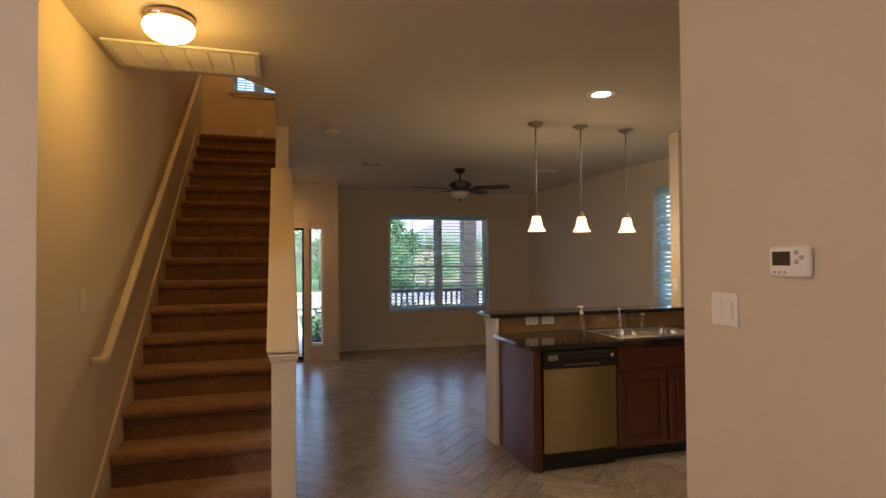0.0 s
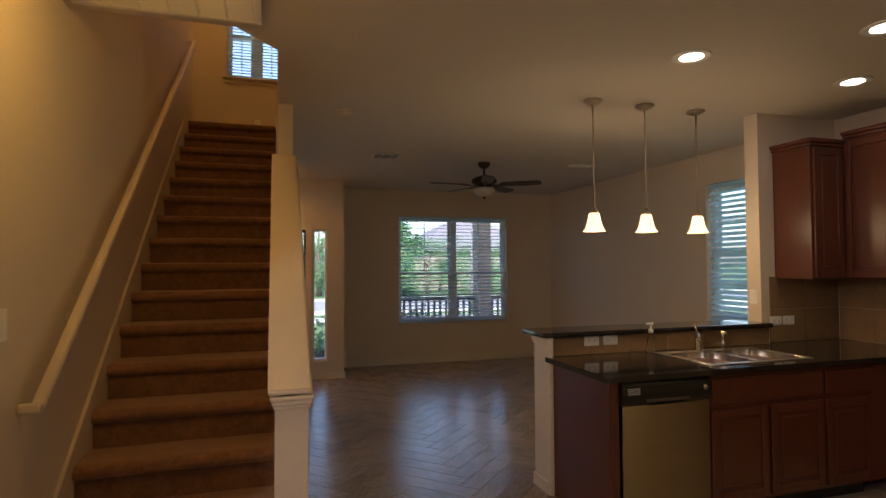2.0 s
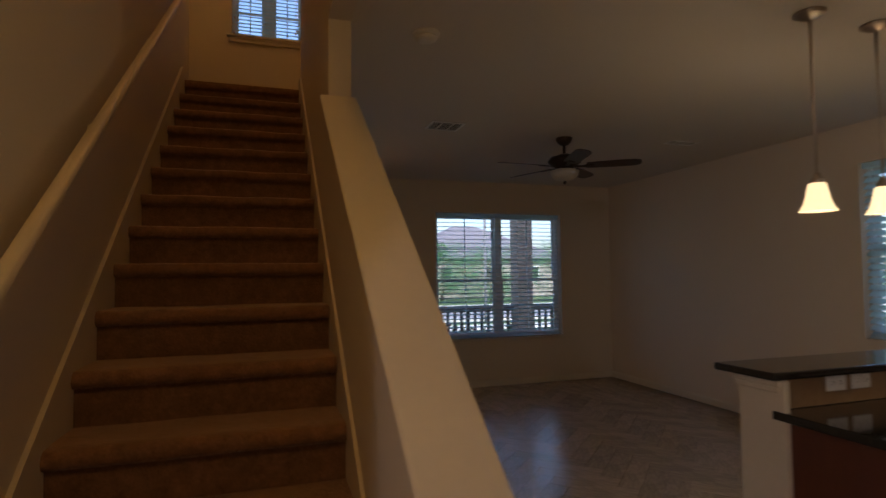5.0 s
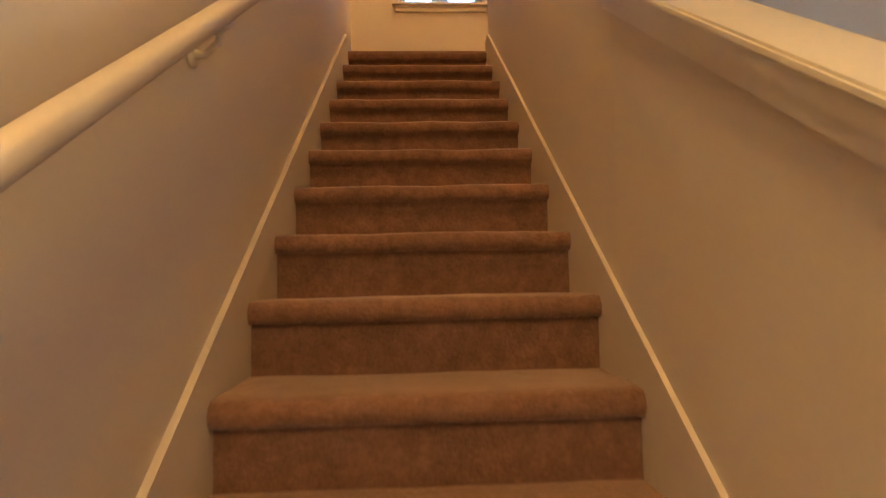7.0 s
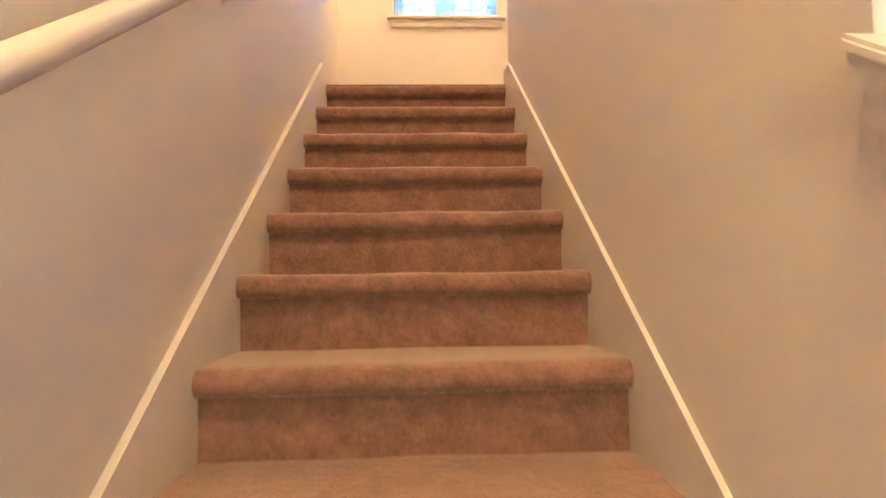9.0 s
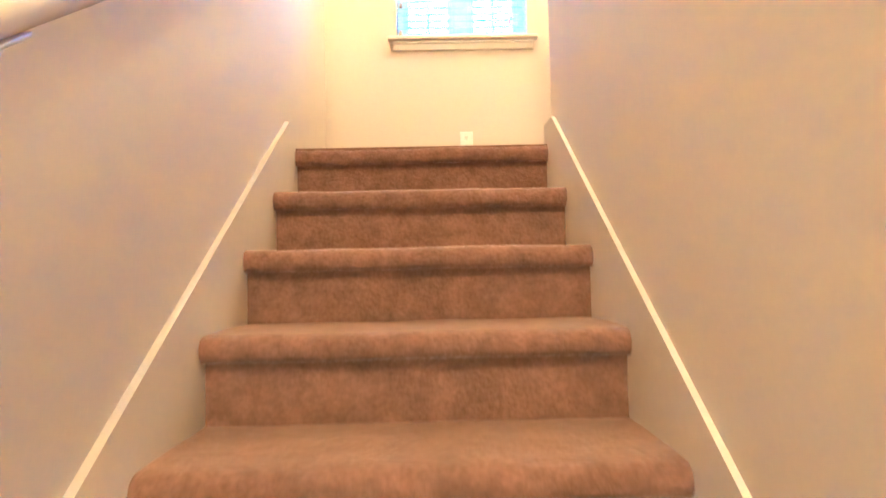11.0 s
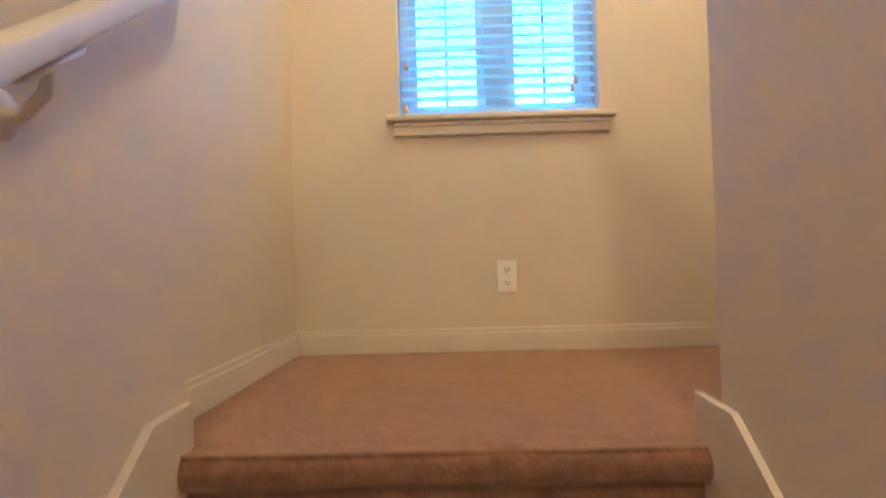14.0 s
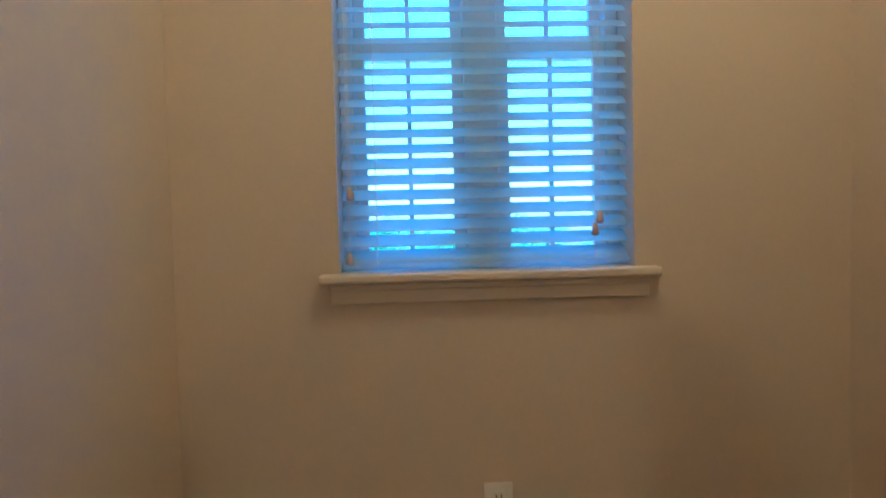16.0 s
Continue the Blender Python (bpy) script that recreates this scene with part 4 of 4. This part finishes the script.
for k in range(5):
    a = radians(38 + 72 * k)
    m = Matrix.Translation((FNX, FNY, HZ - 0.055)) @ Matrix.Rotation(a, 4, "Z") @ Matrix.Rotation(radians(-12), 4, "X")
    bm = bmesh.new()
    pts = [(0.20, -0.055), (0.30, -0.064), (0.50, -0.070), (0.62, -0.066), (0.66, -0.045), (0.672, 0.0), (0.66, 0.045), (0.62, 0.066), (0.50, 0.070), (0.30, 0.064), (0.20, 0.055)]
    prism(bm, pts, -0.003, 0.004, "z")
    bmesh.ops.transform(bm, matrix=m, verts=bm.verts[:])
    bl2 = part("blade", bm, BLADE, fan, "dark walnut blade")
    bm = bmesh.new()
    prism(bm, [(0.09, -0.018), (0.16, -0.014), (0.21, -0.035), (0.26, -0.03), (0.27, 0.0), (0.26, 0.03), (0.21, 0.035), (0.16, 0.014), (0.09, 0.018)], -0.010, -0.0035, "z")
    bmesh.ops.transform(bm, matrix=m, verts=bm.verts[:])
    part("blade_arm", bm, BRONZE, bl2)

# ---- ceiling grilles and detector ----
gr = thing("return_air_grille", "large cream return air grille on the ceiling by the stairs", "air grille")
GX0, GX1, GY0, GY1 = 0.03, 0.85, -0.04, 0.38
Z = CEIL
part("frame", boxes((GX0, GX1, GY0, GY0 + 0.035, Z - 0.014, Z - 0.0008), (GX0, GX1, GY1 - 0.035, GY1, Z - 0.014, Z - 0.0008), (GX0, GX0 + 0.035, GY0 + 0.035, GY1 - 0.035, Z - 0.014, Z - 0.0008), (GX1 - 0.035, GX1, GY0 + 0.035, GY1 - 0.035, Z - 0.014, Z - 0.0008), bevel=0.004), WHITE, gr)
part("backing", boxes((GX0 + 0.035, GX1 - 0.035, GY0 + 0.035, GY1 - 0.035, Z - 0.004, Z - 0.0015)), GRILLE_IN, gr)
for k in range(1, 6):
    x = GX0 + 0.035 + (GX1 - GX0 - 0.07) * k / 6
    part("divider", boxes((x - 0.006, x + 0.006, GY0 + 0.035, GY1 - 0.035, Z - 0.013, Z - 0.004)), WHITE, gr)
bm = bmesh.new()
prism(bm, [(0.0, -0.004), (0.0, -0.0052), (0.011, -0.0122), (0.011, -0.011)], GX0 + 0.036, GX1 - 0.036)
lou = mesh_of("louvre", bm, WHITE)
for k in range(28):
    ob = new("louvre", lou)
    ob.parent, ob.location = gr, (0, GY0 + 0.037 + k * 0.0122, Z)


def register(name, x, y, w, d, label):
    r = thing(name, label, "air vent")
    part("frame", boxes((-w, w, -d, -d + 0.02, -0.010, -0.0008), (-w, w, d - 0.02, d, -0.010, -0.0008), (-w, -w + 0.02, -d + 0.02, d - 0.02, -0.010, -0.0008), (w - 0.02, w, -d + 0.02, d - 0.02, -0.010, -0.0008), (-0.006 - w / 3, 0.006 - w / 3, -d + 0.02, d - 0.02, -0.010, -0.0008), (-0.006 + w / 3, 0.006 + w / 3, -d + 0.02, d - 0.02, -0.010, -0.0008), bevel=0.003), WHITE, r)
    part("backing", boxes((-w + 0.02, w - 0.02, -d + 0.02, d - 0.02, -0.003, -0.001)), GRILLE_IN, r)
    for k in range(6):
        y0 = -d + 0.024 + k * (2 * d - 0.048) / 6
        part("louvre", prism(bmesh.new(), [(y0 + 0.008, -0.0032), (y0 + 0.0095, -0.0032), (y0 + 0.0045, -0.0095), (y0 + 0.003, -0.0095)], -w + 0.02, w - 0.02), WHITE, r)
    r.location = (x, y, CEIL)
    return r


register("ceiling_vent", 2.07, 3.44, 0.145, 0.125, "white square ceiling supply vent with louvres")
register("ceiling_vent", 4.45, 3.40, 0.155, 0.07, "white ceiling supply vent with louvres near the side wall")
sm = thing("smoke_detector", "round white smoke detector on the ceiling", "smoke detector")
part("base", lathe(bmesh.new(), [(0.0, -0.001), (0.068, -0.001), (0.070, -0.012), (0.064, -0.020), (0.0, -0.020)], (1.43, 1.79, CEIL), 28), CEILP, sm, smooth=True)
part("cover", lathe(bmesh.new(), [(0.058, -0.0205), (0.055, -0.034), (0.030, -0.042), (0.0, -0.042)], (1.43, 1.79, CEIL), 28), CEILP, sm, smooth=True)

# ---- wall fittings ----
def switch(name, gangs, label):
    s = thing(name, label, "light switch")
    w = 0.035 + 0.023 * (gangs - 1)
    part("plate", boxes((-w, w, -0.007, -0.0006, -0.058, 0.058), bevel=0.003, seg=2), WHITE, s)
    for g2 in range(gangs):
        x = (g2 - (gangs - 1) / 2) * 0.046
        part("rocker", boxes((x - 0.016, x + 0.016, -0.0105, -0.0065, -0.032, 0.032), bevel=0.003), WHITE, s)
    return s


switch("light_switch", 1, "single white rocker switch plate by the stairs").matrix_world = pose(LX, -0.145, 1.325, 0, 0, 90)
switch("light_switch", 2, "white double rocker switch plate below the thermostat").matrix_world = pose(2.43, -1.842, 1.348, 0, 0, -90)
switch("light_switch", 1, "white switch plate on the kitchen wall end").matrix_world = pose(4.60, 1.05, 1.27, 0, 0, -90)
th = thing("thermostat", "white wall thermostat with grey display and small buttons", "thermostat")
part("body", boxes((-0.068, 0.068, -0.026, -0.0006, -0.047, 0.047), bevel=0.012, seg=3), WHITE, th)
part("display", boxes((-0.052, 0.010, -0.0272, -0.0255, -0.012, 0.030), bevel=0.001), SCREEN, th)
for x, z in ((0.030, 0.026), (0.030, -0.001), (0.046, 0.012)):
    part("button", lathe(bmesh.new(), [(0.0075, 0), (0.0065, 0.003), (0.0, 0.003)], m=Matrix.Translation((x, -0.026, z)) @ Matrix.Rotation(radians(90), 4, "X"), n=14), GREY, th)
for x in (-0.045, -0.027, -0.009):
    part("label_bar", boxes((x - 0.005, x + 0.005, -0.0268, -0.0258, -0.036, -0.028)), GREY, th)
th.matrix_world = pose(2.43, -2.108, 1.512, 0, 0, -90)

# ---- outdoors ----
LAWN = mat("lawn_grass", (0.055, 0.100, 0.030), 0.95, vary=0.4, scale=3, fine=60, bump=0.6, dist=0.02)
ASPH = mat("street_asphalt", (0.16, 0.16, 0.165), 0.9, vary=0.15, scale=2, fine=60, bump=0.2)
CONC = mat("pale_concrete", (0.42, 0.41, 0.38), 0.85, vary=0.12, scale=2, fine=40, bump=0.15)
LEAF = mat("green_leaves", (0.045, 0.112, 0.036), 0.6, vary=0.5, scale=2, fine=20, bump=0)
PETAL = mat("red_petals", (0.22, 0.045, 0.05), 0.6, vary=0.4, bump=0)
BARK = mat("tree_bark", (0.10, 0.075, 0.055), 0.9, vary=0.3, scale=8, fine=40, bump=0.5, dist=0.01, stretch=(1, 1, 0.3))
ROOFM = mat("grey_shingles", (0.13, 0.12, 0.13), 0.9, vary=0.25, scale=4, fine=30, bump=0.3, stretch=(1, 1, 4))
BRICK = mat("tan_brick", (0.20, 0.155, 0.125), 0.85, vary=0.25, scale=5, fine=30, bump=0.2)
SIDING = mat("tan_stucco", (0.30, 0.26, 0.21), 0.85, vary=0.1, bump=0.1)
RAILM = mat("dark_porch_rail", (0.035, 0.028, 0.026), 0.5, vary=0.2)
setting("ground", boxes((-400, 400, -400, 900, -0.32, -0.22)), LAWN, "green front lawn reaching into the distance", "ground")
setting("pavement", boxes((-60, 60, 15.0, 16.4, -0.219, -0.19)), CONC, "pale concrete pavement along the street", "pavement")
setting("road", boxes((-60, 60, 18.2, 26.0, -0.219, -0.21)), ASPH, "grey asphalt residential street", "road")
setting("kerb", boxes((-60, 60, 17.95, 18.2, -0.22, -0.10), (-60, 60, 26.0, 26.25, -0.22, -0.10)), CONC, "pale concrete kerb", "kerb")
setting("path", boxes((0.2, 1.5, 7.8, 15.0, -0.219, -0.17)), CONC, "concrete path from the porch to the pavement", "path")
setting("porch_floor", boxes((-0.3, 5.6, FOYER_Y + 0.181, 5.99, -0.2, -0.02), (-0.3, 1.69, 5.99, LIVING_Y + 0.19, -0.2, -0.02), (-0.3, 5.6, LIVING_Y + 0.19, 7.8, -0.2, -0.02)), CONC, "concrete porch floor", "porch floor")

fence = thing("porch_railing", "dark painted wooden porch railing with square balusters", "railing")
RY = 7.62
part("top_rail", boxes((2.2, 5.55, RY - 0.045, RY + 0.045, 0.88, 0.95), bevel=0.005), RAILM, fence)
part("bottom_rail", boxes((2.2, 5.55, RY - 0.03, RY + 0.03, 0.10, 0.17), bevel=0.004), RAILM, fence)
bal = mesh_of("baluster", boxes((-0.02, 0.02, -0.02, 0.02, 0.17, 0.88), bevel=0.003), RAILM)
for k in range(28):
    ob = new("baluster", bal)
    ob.parent, ob.location = fence, (2.28 + k * 0.118, RY, 0)
for x in (2.2, 5.55):
    part("post", boxes((x - 0.045, x + 0.045, RY - 0.045, RY + 0.045, -0.02, 1.0), bevel=0.004), RAILM, fence)
col = thing("porch_column", "square brick porch column", "column")
part("shaft", boxes((4.62, 4.90, 7.42, 7.70, -0.02, 3.3), bevel=0.006), BRICK, col)


def tree(x, y, h, r, seed, label):
    """A tapered trunk with limbs and a crown of many small leaf cards in clumps."""
    rnd = random.Random(seed)
    t = thing("tree", label, "tree")
    bm = tube(bmesh.new(), [(x, y, -0.25), (x + 0.05, y, h * 0.25), (x - 0.04, y + 0.05, h * 0.5), (x, y, h * 0.8)], [h * 0.035, h * 0.026, h * 0.018, h * 0.006], 10)
    clumps = []
    for k in range(34):
        a, q = rnd.uniform(0, 2 * math.pi), math.sqrt(rnd.random())
        zz = rnd.uniform(0.10, 1.0)
        rr = r * q * (0.55 + 0.75 * math.sin(math.pi * min(1, zz * 0.95)))
        c = Vector((x + rr * math.cos(a), y + rr * math.sin(a), h * zz))
        clumps.append((c, r * rnd.uniform(0.22, 0.42)))
        if k % 3 == 0:
            tube(bm, [(x, y, h * min(zz, 0.7) * 0.75), tuple((Vector((x, y, h * zz * 0.8)) + c) / 2), tuple(c)], [h * 0.012, h * 0.008, h * 0.003], 6)
    part("trunk", bm, BARK, t, smooth=True)
    vs, fs = [], []
    for c, cr in clumps:
        for k in range(230):
            d = Vector((rnd.gauss(0, 1), rnd.gauss(0, 1), rnd.gauss(0, 0.8)))
            p = c + d.normalized() * cr * rnd.uniform(0.35, 1.1)
            u = Vector((rnd.gauss(0, 1), rnd.gauss(0, 1), rnd.gauss(0, 1))).normalized()
            w = u.orthogonal().normalized()
            s = rnd.uniform(0.045, 0.095) * h / 5
            i = len(vs)
            vs += [p - u * s, p + w * s * 0.5, p + u * s, p - w * s * 0.5]
            fs.append((i, i + 1, i + 2, i + 3))
    me = bpy.data.meshes.new("crown")
    me.from_pydata([tuple(v) for v in vs], [], fs)
    me.materials.append(LEAF)
    ob = new("crown", me)
    ob.parent = t
    tagged(ob, kind="stuff")


tree(3.75, 12.8, 3.7, 0.95, 1, "young leafy green front-garden tree")
tree(6.4, 28.5, 2.9, 1.9, 2, "leafy green tree across the street")
tree(-1.2, 29.5, 4.2, 2.2, 3, "broad leafy green tree across the street")
tree(3.4, 31.0, 4.8, 2.2, 4, "leafy green tree across the street")
tree(9.8, 30.0, 2.9, 2.0, 8, "leafy green tree across the street")
tree(13.6, 30.0, 3.0, 2.1, 5, "leafy green tree across the street")
tree(18.0, 29.0, 3.4, 2.2, 10, "leafy green tree across the street")
tree(4.9, 34.5, 3.2, 2.2, 6, "leafy green tree across the street")
tree(8.3, 33.5, 3.1, 2.2, 9, "leafy green tree across the street")
tree(11.8, 34.0, 3.3, 2.3, 11, "leafy green tree across the street")
tree(15.6, 34.0, 3.2, 2.2, 12, "leafy green tree across the street")
tree(-7.0, 30.5, 4.8, 2.6, 7, "broad leafy green tree across the street")


def house(x0, x1, y0, y1, h, ridge, label):
    """A hipped-roof house with windows and a door in the wall facing the street."""
    hs = thing("house", label, "house")
    part("wall", boxes((x0, x1, y0, y1, -0.25, h)), SIDING, hs)
    bm = bmesh.new()
    e = 0.5
    base = [bm.verts.new(p) for p in ((x0 - e, y0 - e, h), (x1 + e, y0 - e, h), (x1 + e, y1 + e, h), (x0 - e, y1 + e, h))]
    in_x = min((x1 - x0) * 0.42, (y1 - y0) * 0.5)
    tops = [bm.verts.new((x0 + in_x, (y0 + y1) / 2, ridge)), bm.verts.new((x1 - in_x, (y0 + y1) / 2, ridge))]
    bm.faces.new(base[::-1])
    bm.faces.new((base[0], base[1], tops[1], tops[0])), bm.faces.new((base[1], base[2], tops[1]))
    bm.faces.new((base[2], base[3], tops[0], tops[1])), bm.faces.new((base[3], base[0], tops[0]))
    part("roof", bm, ROOFM, hs, "grey shingled hip roof")
    for k in range(3):
        x = x0 + (x1 - x0) * (0.2 + 0.3 * k)
        w = part("window", boxes((x - 0.5, x + 0.5, y0 - 0.03, y0 - 0.002, 0.9, 2.1)), VINYL, hs)
        part("pane", boxes((x - 0.44, x + 0.44, y0 - 0.04, y0 - 0.031, 0.96, 2.04)), BLACK, w)


house(11.0, 23.0, 38, 50, 2.7, 5.7, "single-storey tan house with grey hip roof")
house(26.5, 38, 38, 50, 2.7, 5.6, "single-storey tan house with grey hip roof")
house(-16, -5, 40, 52, 2.7, 5.6, "single-storey tan house with grey hip roof")
rnd = random.Random(21)
for k in range(7):
    bush = thing("flower_bush", "low green bush with dull red flowers below the porch", "bush", "bushes along the porch")
    bx, by, bh = 2.35 + 0.42 * k, 8.15 + rnd.uniform(-0.05, 0.05), rnd.uniform(0.55, 0.72)
    part("stems", tube(bmesh.new(), [(bx, by, -0.25), (bx + 0.02, by, 0.0), (bx, by, bh * 0.6)], [0.02, 0.015, 0.006], 6), BARK, bush)
    for nm, mt, cnt in (("leaves", LEAF, 420), ("flowers", PETAL, 130)):
        vs, fs = [], []
        for q in range(cnt):
            d2 = Vector((rnd.gauss(0, 1), rnd.gauss(0, 0.8), rnd.gauss(0, 1))).normalized() * rnd.uniform(0.5, 1.05)
            pt = Vector((bx + d2.x * 0.24, by + d2.y * 0.22, bh * 0.52 + d2.z * bh * 0.5))
            u = Vector((rnd.gauss(0, 1), rnd.gauss(0, 1), rnd.gauss(0, 1))).normalized()
            w = u.orthogonal().normalized()
            i = len(vs)
            vs += [pt - u * 0.03, pt + w * 0.018, pt + u * 0.03, pt - w * 0.018]
            fs.append((i, i + 1, i + 2, i + 3))
        me = bpy.data.meshes.new(nm)
        me.from_pydata([tuple(v) for v in vs], [], fs)
        me.materials.append(mt)
        ob = new(nm, me)
        ob.parent = bush
        tagged(ob, kind="stuff")
pole = thing("street_lamp", "slim pale street lamp post by the pavement", "street lamp")
part("post", tube(bmesh.new(), [(8.05, 17.2, -0.25), (8.05, 17.2, 2.5), (8.05, 17.2, 5.2)], [0.055, 0.05, 0.04], 12), ASPH, pole, smooth=True)
part("head", lathe(bmesh.new(), [(0.0, 5.2), (0.12, 5.22), (0.16, 5.5), (0.05, 5.62), (0.0, 5.62)], (8.05, 17.2, 0), 14), BLACK, pole, smooth=True)
pot = thing("planter", "dark planter pot with a small plant on the porch", "planter")
part("pot", lathe(bmesh.new(), [(0.0, 0.0), (0.10, 0.0), (0.13, 0.20), (0.14, 0.22), (0.12, 0.22), (0.11, 0.18), (0.0, 0.18)], (1.62, 6.6, -0.02), 18), RAILM, pot, smooth=True)
vs, fs, rnd = [], [], random.Random(9)
for k in range(120):
    p = Vector((1.62 + rnd.gauss(0, 0.07), 6.6 + rnd.gauss(0, 0.07), 0.16 + abs(rnd.gauss(0, 0.22))))
    u = Vector((rnd.gauss(0, 1), rnd.gauss(0, 1), rnd.gauss(0.5, 1))).normalized()
    w = u.orthogonal().normalized()
    i = len(vs)
    vs += [p - u * 0.05, p + w * 0.02, p + u * 0.05, p - w * 0.02]
    fs.append((i, i + 1, i + 2, i + 3))
me = bpy.data.meshes.new("leaves")
me.from_pydata([tuple(v) for v in vs], [], fs)
me.materials.append(LEAF)
ob = new("leaves", me)
ob.parent = pot
tagged(ob, kind="stuff")

# ---- herringbone floor of wood-look tiles ----
PL, PW = 0.60, 0.15
bm = boxes((-PW / 2 + 0.0012, PW / 2 - 0.0012, -PL / 2 + 0.0012, PL / 2 - 0.0012, -0.008, 0.0), bevel=0.0012)
tile_mesh = mesh_of("tile", bm, PLANK)
fl = tagged(new("floor_tiles"), "wood-look brown porcelain planks laid in herringbone", "floor tiles", kind="structure")
spots = []
for i in range(-60, 60):
    for j in range(-30, 30):
        # one L-shaped pair of planks per cell of the herringbone lattice
        ox, oy = i * PW + j * PL, i * PW - j * PL
        spots.append((ox + PW / 2, oy + PL / 2 , 0))
        spots.append((ox + PW + PL / 2, oy + PW / 2 + PL - PW - (PL - PW), 90))
rot = radians(45)
good = []
for u, v, a in spots:
    x, y = 3.0 + u * math.cos(rot) - v * math.sin(rot), 1.0 + u * math.sin(rot) + v * math.cos(rot)
    if -2.9 < x < EAST - 0.05 and -6.4 < y < LIVING_Y - 0.05 and not (x < 1.83 and y > FOYER_Y - 0.05) and not (x < 0.1 and y > -0.75) and not (x < 0.98 and y > 0.0):
        good.append((x, y, a))
near = [g for g in good if 1.0 < g[0] < 4.8 and -0.9 < g[1] < 4.6][:300]
taken = set(near)
for x, y, a in near:
    ob = new("tile", tile_mesh)
    ob.parent, ob.matrix_basis = fl, pose(x, y, 0, 0, 0, 45 + a)
vs, fs = [], []
tv = [v.co.copy() for v in tile_mesh.vertices]
tf = [tuple(p.vertices) for p in tile_mesh.polygons]
for g in good:
    if g in taken:
        continue
    m, i = pose(g[0], g[1], 0, 0, 0, 45 + g[2]), len(vs)
    vs += [tuple(m @ v) for v in tv]
    fs += [tuple(i + q for q in f) for f in tf]
me = bpy.data.meshes.new("far_tiles")
me.from_pydata(vs, [], fs)
PLANK2 = PLANK.copy()
PLANK2.name = "wood_look_tile_joined"
nt = PLANK2.node_tree
geo = nt.nodes.new("ShaderNodeNewGeometry")
for l in list(nt.links):
    if l.from_node.type == "OBJECT_INFO":
        nt.links.new(geo.outputs["Random Per Island"], l.to_socket)
me.materials.append(PLANK2)
ob = new("far_tiles", me)
ob.parent = fl
tagged(ob, kind="stuff")
